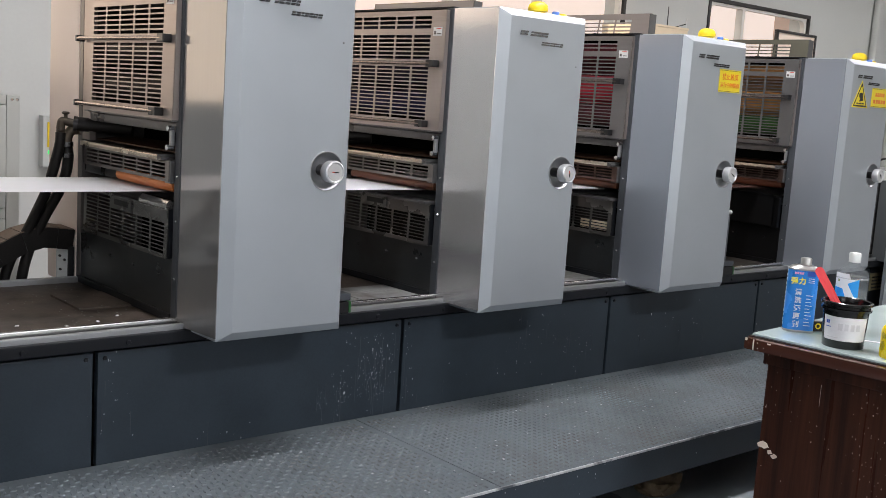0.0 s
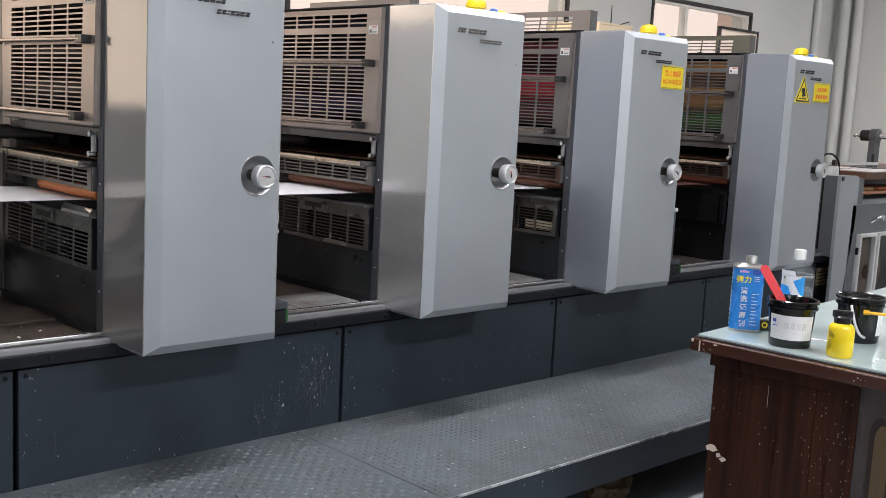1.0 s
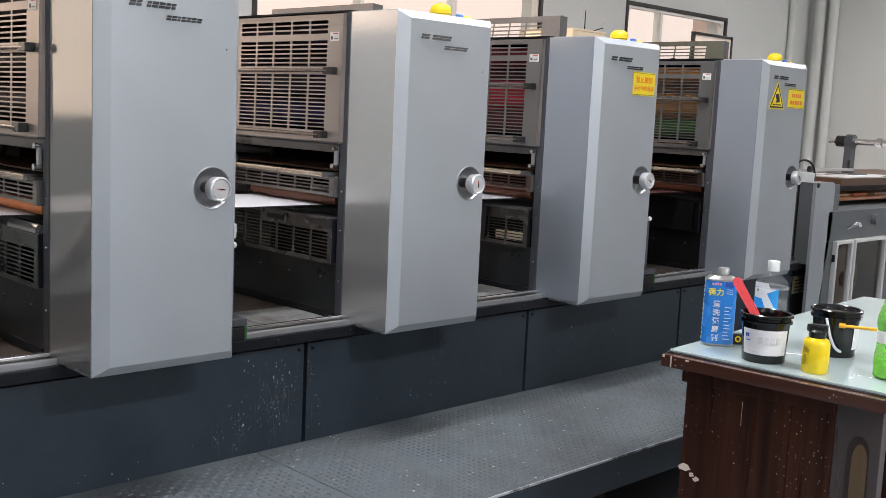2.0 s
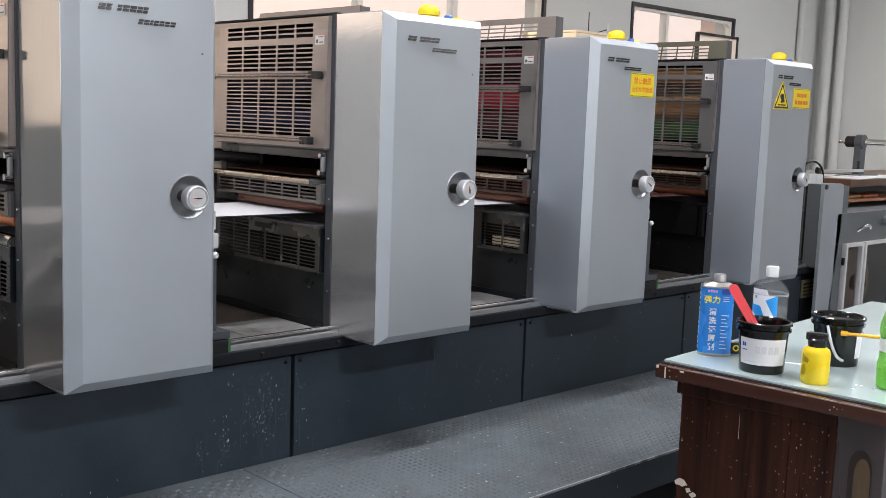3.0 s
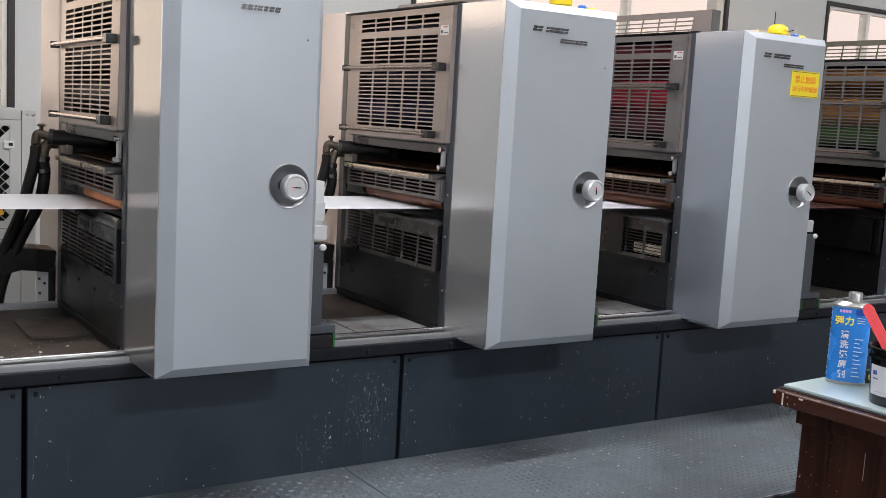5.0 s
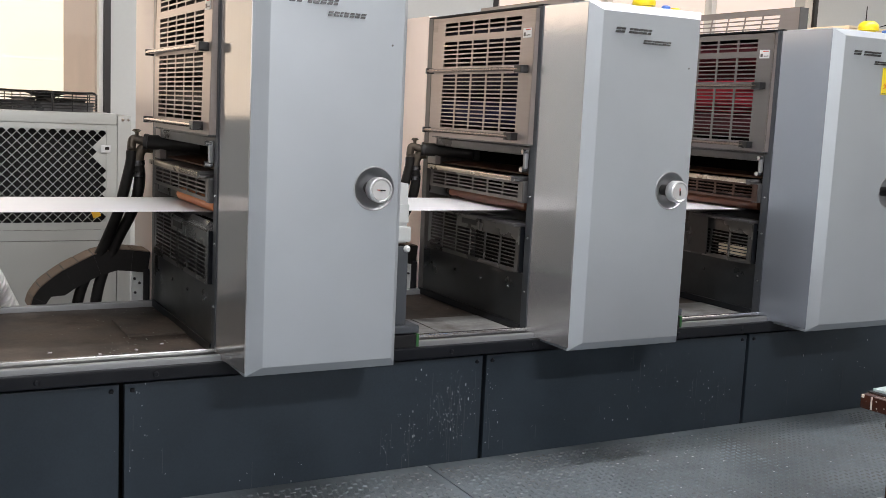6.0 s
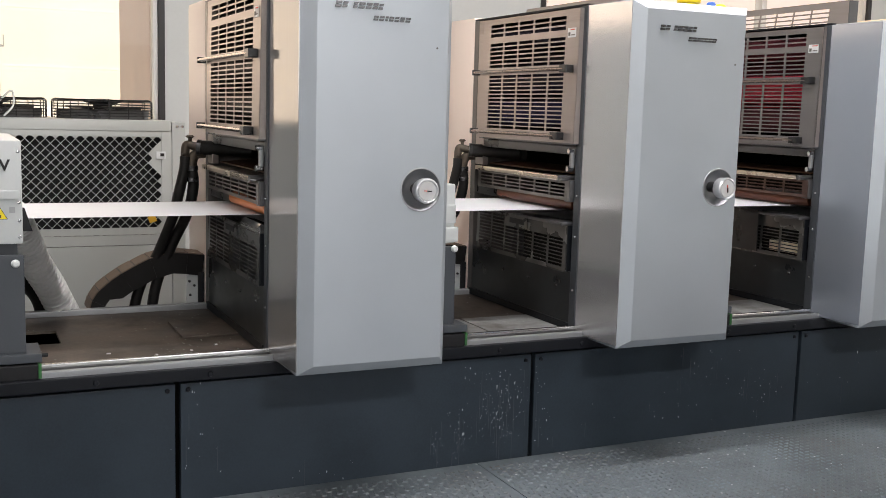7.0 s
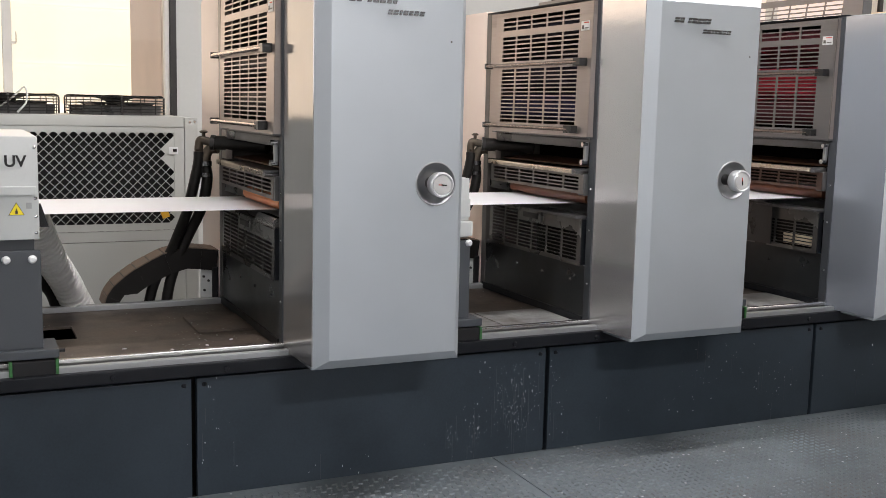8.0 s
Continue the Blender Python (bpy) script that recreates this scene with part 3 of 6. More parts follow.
def cover_mesh(w=0.42, d0=0.021, dx=0.040, dz=0.026):
    """The bevelled silver front cover: outer edge behind, front face inset all round."""
    bm = B()
    z0, z1, y0, y1 = 0.617, UTOP + 0.004, 0.005, 0.205
    outer = [(0, z0), (w, z0), (w, z1), (0, z1)]
    inner = [(dx, z0 + dz), (w - dx * 0.45, z0 + dz), (w - dx * 0.45, z1 - dz * 0.9), (dx, z1 - dz * 0.9)]
    a = [bm.verts.new((x, y1, z)) for x, z in outer]
    b = [bm.verts.new((x, y0, z)) for x, z in outer]
    c = [bm.verts.new((x, y0 - d0, z)) for x, z in inner]
    bm.faces.new(a)
    bm.faces.new(c)
    for i in range(4):
        j = (i + 1) % 4
        bm.faces.new((b[i], b[j], c[j], c[i]))
        bm.faces.new((a[i], a[j], b[j], b[i]))
    bmesh.ops.recalc_face_normals(bm, faces=bm.faces)
    soft = [e for e in bm.edges if all(v.co.y < 0.1 for v in e.verts)]
    bmesh.ops.bevel(bm, geom=soft, offset=0.0016, segments=2, profile=0.7, affect="EDGES")
    # round opening for the knob dish
    front = min(bm.faces, key=lambda f: f.normal.y * f.calc_area())
    rim = list(front.edges)
    yf = front.calc_center_median().y
    bmesh.ops.delete(bm, geom=[front], context="FACES_ONLY")
    ring = [bm.verts.new((0.333 + 0.0555 * math.cos(2 * math.pi * i / 40), yf, 1.102 + 0.0555 * math.sin(2 * math.pi * i / 40))) for i in range(40)]
    rim += [bm.edges.new((ring[i], ring[(i + 1) % 40])) for i in range(40)]
    bmesh.ops.triangle_fill(bm, use_beauty=True, use_dissolve=False, edges=rim, normal=(0, -1, 0))
    return bm


COLS = spans(0.298, 0.812, 5, 0.905)
U_ROWS = spans(1.571, 1.619, 3, 0.69) + spans(1.464, 1.554, 6, 0.69) + spans(1.254, 1.442, 14, 0.69)


def guard_x(z):
    return -0.036 - 0.006 * (1.636 - z) / (1.636 - 1.195)


def build_unit():
    u = thing("printing_unit", (0, 0.4, 0.64), "offset printing unit with silver front cover and slotted steel guards", "printing press", "printing units")
    # side frames, floor and top
    part("side_frame", box(B(), -0.022, 0.40, 0.2065, 0.240, 0.625, UTOP, 0.003), M_FRAME_EDGE, u, "slate-grey side frame")
    part("side_frame", box(B(), -0.022, 0.40, 0.930, 0.964, 0.625, UTOP, 0.003), M_FRAME_FAR, u, "dull steel-grey side frame")
    part("rear_housing", box(B(), -0.024, 0.42, 0.966, 1.235, 0.60, UTOP + 0.014, 0.016), M_HOUSING, u, "cream enamelled drive housing", smooth=30)
    part("top_plate", box(B(), -0.022, 0.40, 0.206, 0.964, UTOP, UTOP + 0.006, 0.002), M_FRAME, u)
    # unseen panel, kept light as a reflector for the next unit's side skin
    part("far_panel", box(B(), 0.385, 0.40, 0.240, 0.930, 0.64, UTOP), M_GREYBOX, u, "light grey unseen panel that brightens the next unit's side")
    part("upright_strip", box(B(), -0.021, 0.0, 0.868, 0.930, 1.12, UTOP - 0.002, 0.002), M_GUARD, u)
    # lower body panel
    low = part("lower_panel", box(B(), -0.020, -0.012, 0.240, 0.930, 0.652, 0.815, 0.002), M_PANEL, u, "slate-grey lower panel with a row of screws")
    part("kick_plate", box(B(), -0.026, 0.0, 0.240, 0.945, 0.628, 0.652, 0.002), M_FRAME, u)
    for sy in (0.325, 0.503, 0.682, 0.860):
        part("screw", lathe(B(), [(0.0, 0.004), (0.004, 0.0035), (0.0055, 0.0)], (-0.020, sy, 0.760), "-X", 10), M_BADGE, low, smooth=40)
    for sz in (0.76, 0.93, 1.06):
        part("screw", lathe(B(), [(0.0, 0.003), (0.003, 0.002), (0.004, 0.0)], (-0.022, 0.222, sz), "-X", 8), M_CHROME, u, smooth=40)
    # upper guard: a tilted hinged hood with three fields of slots
    g = part("upper_guard", slotted(B(), 0.224, 0.862, 1.222, 1.636, COLS, U_ROWS, guard_x), M_GUARD, u, "brownish steel hinged guard with rows of slots")
    for y in (0.224, 0.859):
        xt, xb = guard_x(1.636), guard_x(1.222)
        part("guard_flange", hexa(B(), [(xt, y, 1.636), (xt + 0.014, y, 1.636), (xb + 0.020, y, 1.222), (xb, y, 1.222), (xt, y + 0.003, 1.636), (xt + 0.014, y + 0.003, 1.636), (xb + 0.020, y + 0.003, 1.222), (xb, y + 0.003, 1.222)]), M_GUARD, g)
    part("guard_lip", box(B(), -0.043, -0.022, 0.224, 0.862, 1.217, 1.222, 0.001), M_GUARD_DARK, g)
    for hz, ya, yb in ((1.452, 0.268, 0.880), (1.243, 0.305, 0.880)):
        hx = guard_x(hz) - 0.022
        hb = part("handle", cyl(B(), (hx, ya, hz), (hx, yb, hz), 0.0062, seg=14), M_BAR, g, "satin metal grab bar", smooth=40)
        part("bracket", box(B(), hx - 0.006, hx + 0.022, ya - 0.022, ya + 0.020, hz - 0.012, hz + 0.012, 0.003), M_BLACKP, hb)
        part("bracket", box(B(), hx - 0.006, hx + 0.022, yb - 0.004, yb + 0.010, hz - 0.010, hz + 0.010, 0.003), M_BLACKP, hb)
    gx = guard_x(1.562)
    lab = part("warning_label", box(B(), gx - 0.0024, gx - 0.0008, 0.241, 0.287, 1.548, 1.577), M_WHITE, g, "white warning label with a red strip")
    part("print", box(B(), gx - 0.0034, gx - 0.0024, 0.245, 0.270, 1.5705, 1.5735), M_RED, lab)
    part("print", box(B(), gx - 0.0034, gx - 0.0024, 0.272, 0.282, 1.553, 1.564), M_FRAME_FAR, lab)
    part("print", box(B(), gx - 0.0034, gx - 0.0024, 0.245, 0.266, 1.554, 1.557), M_FRAME_FAR, lab)
    # throat, near black in place of shade, and tray below the hood
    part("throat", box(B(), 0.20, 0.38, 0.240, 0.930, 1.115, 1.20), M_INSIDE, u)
    part("cross_bar", box(B(), -0.018, 0.03, 0.242, 0.930, 1.186, 1.214, 0.004), M_GUARD_DARK, u)
    tray = part("tray", box(B(), -0.044, 0.07, 0.280, 0.862, 1.108, 1.113, 0.001), M_GUARD, u, "pale metal drip tray with a turned-up lip")
    part("lip", box(B(), -0.056, -0.036, 0.285, 0.862, 1.104, 1.119, 0.004), M_CREAM, tray)
    part("tray_end", hexa(B(), [(-0.056, 0.262, 1.106), (-0.036, 0.262, 1.106), (0.04, 0.284, 1.101), (-0.056, 0.284, 1.101), (-0.054, 0.264, 1.112), (-0.036, 0.264, 1.112), (0.04, 0.284, 1.121), (-0.056, 0.284, 1.121)]), M_GUARD_DARK, tray)
    part("wash_tray", hexa(B(), [(0.004, 0.275, 1.124), (0.13, 0.275, 1.134), (0.13, 0.862, 1.134), (0.004, 0.862, 1.124), (0.004, 0.275, 1.128), (0.13, 0.275, 1.138), (0.13, 0.862, 1.138), (0.004, 0.862, 1.128)]), M_WASH, u, "brown ink-stained wash tray")
    latch = part("latch", box(B(), -0.036, -0.022, 0.241, 0.253, 1.146, 1.205, 0.004), M_DISH, u, "worn steel latch arm")
    part("latch_pin", cyl(B(), (-0.044, 0.247, 1.198), (-0.028, 0.247, 1.198), 0.0075, seg=12), M_CHROME, latch, smooth=40)
    part("latch_pin", cyl(B(), (-0.044, 0.251, 1.142), (-0.024, 0.251, 1.142), 0.0085, seg=12), M_CHROME, latch, smooth=40)
    # small guard over the nip
    part("nip_plate", box(B(), -0.034, 0.0, 0.242, 0.276, 1.038, 1.106, 0.003), M_GUARD_DARK, u)
    # lower guard
    def low_x(z):
        return -0.030 - 0.003 * (0.960 - z) / 0.146

    low_slots = spans(0.272, 0.862, 6, 0.90)
    low_rows = spans(0.826, 0.956, 11, 0.69)
    bm = slotted(B(), 0.256, 0.664, 0.814, 0.964, low_slots[:4], low_rows[:8], low_x)
    slotted(bm, 0.664, 0.880, 0.814, 0.964, low_slots[4:], low_rows, low_x)
    lg = part("lower_guard", bm, M_GUARD_LOW, u, "dark slotted lower guard with a finger hole")
    hp = part("hole_plate", box(B(), -0.0345, -0.0300, 0.505, 0.645, 0.924, 0.960, 0.001), M_GUARD_LOW, lg)
    part("finger_hole", box(B(), -0.0362, -0.0346, 0.523, 0.624, 0.934, 0.952, 0.0007), M_BLACK, hp)
    part("guard_flange", box(B(), -0.0295, -0.012, 0.252, 0.256, 0.816, 0.962), M_FRAME, lg)
    # near-black inner sheets standing in for the shade behind the guards
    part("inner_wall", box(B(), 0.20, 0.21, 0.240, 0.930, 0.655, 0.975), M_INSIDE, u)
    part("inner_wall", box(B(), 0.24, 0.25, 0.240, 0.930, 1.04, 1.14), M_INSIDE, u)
    # impression rollers at the web
    part("guide_roller", cyl(B(), (0.095, 0.242, 0.958), (0.095, 0.928, 0.958), 0.036, seg=24), M_GUARD_DARK, u, smooth=40)
    # front cover
    c = part("front_cover", cover_mesh(), M_SILVER, u, "bevelled silver-painted front cover")
    part("cover_screw", lathe(B(), [(0.0, 0.003), (0.003, 0.002), (0.004, 0.0)], (-0.0015, 0.185, 1.115), "-X", 8), M_CHROME, c, smooth=40)
    part("blemish", lathe(B(), [(0.0, 0.0008), (0.0022, 0.0006), (0.003, 0.0)], (0.370, -0.016, 1.474), "-Y", 8), M_FRAME_FAR, c)
    part("foot_stop", box(B(), 0.37, 0.40, 0.03, 0.06, 0.610, 0.620), M_BLACK, c)
    kx, kz, ky = 0.333, 1.102, -0.016
    dish = part("knob_dish", lathe(B(), [(0.0, -0.034), (0.026, -0.034), (0.038, -0.029), (0.048, -0.015), (0.0535, -0.002), (0.0560, 0.0012), (0.0585, 0.0010), (0.0590, 0.0)], (kx, ky, kz), "-Y", 40), M_DISH, c, "satin metal round dish", smooth=50)
    part("knob_shaft", cyl(B(), (kx, ky + 0.033, kz), (kx, ky - 0.014, kz), 0.017, seg=20), M_BLACKP, dish, smooth=40)
    knob = part("knob", lathe(B(), [(0.0, 0.010), (0.024, 0.010), (0.0315, 0.014), (0.0335, 0.040), (0.0325, 0.044), (0.029, 0.046), (0.0255, 0.042), (0.0, 0.042)], (kx, ky, kz), "-Y", 36), M_KNOB, c, "satin metal adjusting knob", smooth=40)
    dial = part("dial", lathe(B(), [(0.0, 0.0432), (0.0250, 0.0432), (0.0250, 0.0422)], (kx, ky, kz), "-Y", 32), M_DIAL, knob, "grey dial face", smooth=30)
    # maker's badge as plain slanted bars
    for bx, bz, hgt, widths in ((0.087, 1.570, 0.015, (15, 12, 0, 10, 15, 14, 12, 10)), (0.190, 1.541, 0.012, (11, 12, 6, 11, 10, 11, 12))):
        x = bx
        for k, wide in enumerate(widths):
            w, lean = wide / 1000, hgt * 0.3
            if wide:
                for z0, z1 in ((bz - hgt / 2, bz - hgt * 0.08), (bz + hgt * 0.08, bz + hgt / 2)):
                    l0, l1 = lean * (z0 - bz) / hgt, lean * (z1 - bz) / hgt
                    part("badge", hexa(B(), [(x + l0, -0.0205, z0), (x + w + l0, -0.0205, z0), (x + w + l0, -0.016, z0), (x + l0, -0.016, z0), (x + l1, -0.0205, z1), (x + w + l1, -0.0205, z1), (x + w + l1, -0.016, z1), (x + l1, -0.016, z1)]), M_BADGE, c)
            x += w + 0.0045 if wide else 0.012
    # yellow stop button and little tell-tales on top
    stop = part("stop_button", lathe(B(), [(0.0, 0.0), (0.026, 0.0), (0.026, 0.010), (0.035, 0.012), (0.036, 0.022), (0.032, 0.035), (0.019, 0.044), (0.0, 0.047)], (0.262, 0.085, UTOP + 0.004), "Z", 28), M_YELLOW, c, "yellow mushroom stop button", smooth=40)
    part("push_button", lathe(B(), [(0.0, 0.0), (0.014, 0.0), (0.014, 0.014), (0.010, 0.018), (0.0, 0.018)], (0.335, 0.07, UTOP + 0.004), "Z", 16), M_BLUE, c, "blue push button", smooth=40)
    part("push_button", lathe(B(), [(0.0, 0.0), (0.018, 0.0), (0.018, 0.008), (0.012, 0.014), (0.0, 0.014)], (0.375, 0.075, UTOP + 0.004), "Z", 16), M_YELLOW, c, "yellow push button", smooth=40)
    return u


M_GUARD_PALE = mat("pale_guard_steel", (0.185, 0.170, 0.160), 0.38, 0.6, vary=0.12, scale=5, fine=150, stretch=(1, 0.05, 1), dark=(0.15, 0.13, 0.12))
# brown reflection of the inks painted into the nip guard's steel
M_GUARD_REFLECT = mat("ink_reflecting_guard_steel", (0.080, 0.046, 0.036), 0.38, 0.5, vary=0.25, scale=9, fine=150, stretch=(1, 0.1, 1), dark=(0.05, 0.026, 0.020))
# slate paint of the last unit with the gap's shade put into the colour
M_DIM_PAINT = mat("dim_slate_paint", (0.0045, 0.0045, 0.0048), 0.6, 0.0, spec=0.07, vary=0.4, scale=6, fine=120)
# same brown reflection, darkened by the shade of the last gap
M_NIP_DIM = mat("dim_reflecting_guard_steel", (0.035, 0.020, 0.016), 0.4, 0.4, vary=0.3, scale=9, fine=150, stretch=(1, 0.1, 1))
M_WASH = mat("ink_stained_brown_board", (0.055, 0.026, 0.013), 0.5, 0.0, spec=0.15, vary=0.35, scale=8, fine=60, stretch=(1, 0.2, 1))
# warm light showing through the guard, painted as a cream colour
M_LIGHT_SLIT = plain("cream_light_slit", (0.88, 0.76, 0.56), 0.6)
M_CREAM = mat("worn_brassy_lip", (0.56, 0.49, 0.40), 0.30, 0.80, vary=0.25, scale=6, fine=60)
M_BAR = plain("satin_bar_metal", (0.30, 0.255, 0.235), 0.24, 0.95)
# cream enamel; the peach tint puts the warm yard light into the colour
M_HOUSING = mat("cream_enamel", (0.88, 0.745, 0.665), 0.42, 0.0, vary=0.04, scale=3, fine=200)
M_KNOB = plain("satin_metal", (0.66, 0.67, 0.68), 0.34, 0.8)
M_DIAL = plain("dial_grey", (0.56, 0.56, 0.555), 0.35)
unit = build_unit()
units = [unit]
for ux in UNIT_X[1:]:
    c = copy_thing(unit, pose(ux, 0.4, 0.64))
    BASES[c.name] = Vector((ux, 0.4, 0.64))
    units.append(c)
for i, (u, ux) in enumerate(zip(units, UNIT_X)):
    BASES[u.name] = Vector((ux, 0.4, 0.64))
    for k, (rx, rz, rr) in enumerate(((0.040, 1.570, 0.040), (0.030, 1.425, 0.050), (0.025, 1.310, 0.046))):
        ink = mat("ink_roller", INKS[i][k], 0.5, 0.0, spec=0.12, vary=0.2, scale=6, fine=40, stretch=(1, 0.1, 1))
        part("ink_roller", cyl(B(), (ux + rx, 0.242, rz), (ux + rx, 0.858, rz), rr, seg=24), ink, u, smooth=40)
        if k < 2:
            part("ink_roller", cyl(B(), (ux + rx + 0.12, 0.242, rz - 0.07), (ux + rx + 0.12, 0.928, rz - 0.07), 0.062, seg=24), ink, u, smooth=40)
    # near-black sheet for the shade behind the upper guard
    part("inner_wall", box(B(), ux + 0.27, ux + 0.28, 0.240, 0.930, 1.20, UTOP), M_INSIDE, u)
    part("side_skin", hexa(B(), [(ux - 0.0015, 0.004, 0.626), (ux + 0.001, 0.004, 0.626), (ux + 0.001, 0.2055, 0.626), (ux - 0.0185, 0.2055, 0.626), (ux - 0.0015, 0.004, UTOP), (ux + 0.001, 0.004, UTOP), (ux + 0.001, 0.2055, UTOP), (ux - 0.0185, 0.2055, UTOP)]), (M_STEEL, M_STEEL_PALE, M_SATIN, M_SATIN)[i], u, "brushed stainless side skin")
    for tint, w0, w1, hh, dy in ((M_RED, -0.011, 0.008, 0.0011, 0.0), (M_BLACKP, -0.003, 0.012, 0.0016, 0.0008)):
        bm = box(B(), w0, w1, -0.0618 - dy, -0.0598 - dy, -hh, hh)
        bmesh.ops.rotate(bm, matrix=Matrix.Rotation(radians((4, 86, 35, 60)[i]), 3, "Y"), verts=bm.verts)
        bmesh.ops.translate(bm, vec=(ux + 0.333, 0, 1.102), verts=bm.verts)
        part("needle", bm, tint if i < 2 else M_BLACKP, u, "dial needle")
    part("nip_guard", slotted(B(), 0.248, 0.872, 1.042, 1.103, spans(0.268, 0.856, 6, 0.90), spans(1.050, 1.097, 4, 0.62), lambda z, ux=ux: ux - 0.036), (M_GUARD_PALE, M_GUARD_PALE, M_GUARD_REFLECT, M_NIP_DIM)[i], u, "narrow slotted nip guard" if i < 2 else "narrow slotted nip guard with brown ink reflection in its colour")
    part("roller_block", box(B(), ux - 0.012, ux + 0.03, 0.765 if i else 0.665, 0.928, 1.010, 1.042, 0.006), M_BLACKP, u, "black roller bearing block")
    # added sheet in place of the bright light behind the slots
    if i == 2:
        part("waste_paper", box(B(), ux - 0.016, ux - 0.004, 0.288, 0.440, 0.832, 0.872, 0.002), M_LIGHT_SLIT, u, "cream sheet standing in for light seen through the guard")
    # the last unit's plate carries the shade of its gap in its colour
    if i >= 2:
        part("splash_plate", box(B(), ux - 0.050, ux - 0.046, 0.47 if i == 2 else 0.275, 0.886, 0.822, 0.975, 0.001), M_BLACKP if i == 2 else M_DIM_PAINT, u, "dark glossy splash plate over the lower guard")
    if i:
        part("scraper_tray", box(B(), ux - 0.050, ux + 0.02, 0.260, 0.560, 0.962, 0.972, 0.003), M_GUARD_DARK, u, "shiny dark tray under the web")
    part("nip_roller", cyl(B(), (ux + 0.002, 0.262, 1.028), (ux + 0.002, 0.66 if i == 0 else 0.76, 1.028), 0.0195, seg=20), M_COPPER if i == 0 else M_BROWN, u, "glossy orange-brown rubber roller", smooth=40)
# the last two units stand dimmer: that shade is put into darker materials
for ob in units[3].children:
    if ob.name.split(".")[0] == "upper_guard":
        ob.data = ob.data.copy()
        ob.data.materials[0] = M_GUARD_DARK
    if ob.name.split(".")[0] in ("lower_guard", "scraper_tray", "lower_panel", "kick_plate"):
        ob.data = ob.data.copy()
        ob.data.materials[0] = M_DIM_PAINT
for ob in units[2].children:
    if ob.name.split(".")[0] == "upper_guard":
        ob.data = ob.data.copy()
        ob.data.materials[0] = M_GUARD_DIM
# raised slotted hoods on top of the later units
M_HOOD_OLIVE = mat("olive_grey_hood_steel", (0.135, 0.130, 0.100), 0.4, 0.4, vary=0.15, scale=5, fine=150, dark=(0.09, 0.088, 0.07))
for ux, tint in ((1.985, M_GUARD), (3.235, M_HOOD_OLIVE), (0.995, M_GUARD)):
    u = units[UNIT_X.index(ux)]
    low = ux == 0.995
    zt = UTOP + (0.05 if low else 0.105)
    part("top_hood", slotted(B(), 0.30, 0.90, UTOP + 0.006, zt, spans(0.40, 0.86, 5, 0.92), spans(UTOP + 0.016, zt - 0.022, 4, 0.66), lambda z, ux=ux: ux + 0.15 + 0.15 * (z - UTOP)), tint, u, "raised slotted top hood")
    part("hood_flange", box(B(), ux + 0.15, ux + 0.19, 0.296, 0.300, UTOP + 0.006, zt - 0.004), M_GUARD_DARK, u)
    part("hood_knob", lathe(B(), [(0, 0), (0.014, 0), (0.014, 0.010), (0, 0.014)], (ux + 0.10, 0.55, UTOP + 0.006), "Z", 14), M_BLACKP, u, smooth=40)

# framed board on legs behind the last unit
board = thing("framed_board", (4.485, 1.05, 0.0), "cream board in a thin dark frame standing behind the press", "board")
part("panel", box(B(), 4.284, 4.696, 1.046, 1.054, 1.47, 1.868), mat("cream_board", (0.78, 0.66, 0.55), 0.5, vary=0.06, scale=4), board)
for x0, x1, z0, z1 in ((4.270, 4.710, 1.868, 1.884), (4.270, 4.710, 1.454, 1.470), (4.270, 4.284, 1.470, 1.868), (4.696, 4.710, 1.470, 1.868)):
    part("frame", box(B(), x0, x1, 1.038, 1.062, z0, z1, 0.002), M_BLACKP, board)
for x0 in (4.300, 4.660):
    part("leg", box(B(), x0, x0 + 0.02, 1.040, 1.060, 0.0, 1.454, 0.002), M_BLACKP, board)
# cream junction box with an aerial, high on the wall behind the units
M_JBOX = plain("cream_box_enamel", (0.82, 0.69, 0.50), 0.45)
jb = thing("junction_box", (4.62, 2.35, 1.60), "cream enamelled wall box with a thin black aerial", "wall box")
part("box", box(B(), 4.44, 4.80, 2.10, 2.586, 1.60, 1.930, 0.004), M_JBOX, jb)
part("lid", box(B(), 4.435, 4.805, 2.095, 2.586, 1.931, 1.946, 0.003), M_JBOX, jb)
part("bracket", box(B(), 4.72, 4.80, 2.5865, 2.5995, 1.70, 1.90), M_FRAME_FAR, jb)
part("aerial", cyl(B(), (4.785, 2.275, 1.946), (4.785, 2.275, 2.10), 0.0045, 0.003, seg=8), M_BLACKP, jb, "thin black aerial", smooth=40)
part("pin", cyl(B(), (4.79, 2.11, 1.946), (4.79, 2.11, 2.012), 0.004, seg=8), M_WHITE, jb, smooth=40)
part("cable", tube(B(), [(4.785, 2.26, 1.951), (4.74, 2.16, 1.953), (4.79, 2.115, 1.975)], 0.0035, 6), M_BLACKP, jb, smooth=60)

# ---- paper web ----
web = thing("paper_web", (0.0, 0.56, 1.0), "white paper web running level through the units", "paper web")
part("paper", box(B(), -3.0, 2.41, 0.352, 0.770, 1.0045, 1.0052), M_PAPER, web)
# the web turns dark red-brown from here on
part("printed_stretch", box(B(), 2.4105, 3.9, 0.352, 0.770, 1.0045, 1.0052), mat("dark_red_brown_web", (0.085, 0.042, 0.036), 0.3, 0.0, vary=0.3, scale=8, fine=60, stretch=(0.2, 1, 1)), web, "dark red-brown stretch of the web")

# ---- curing units between the printing units ----
M_SLATE2 = mat("slate_bracket_paint", (0.050, 0.057, 0.066), 0.42, 0.0, vary=0.1, scale=5, fine=200, bump=0.04)


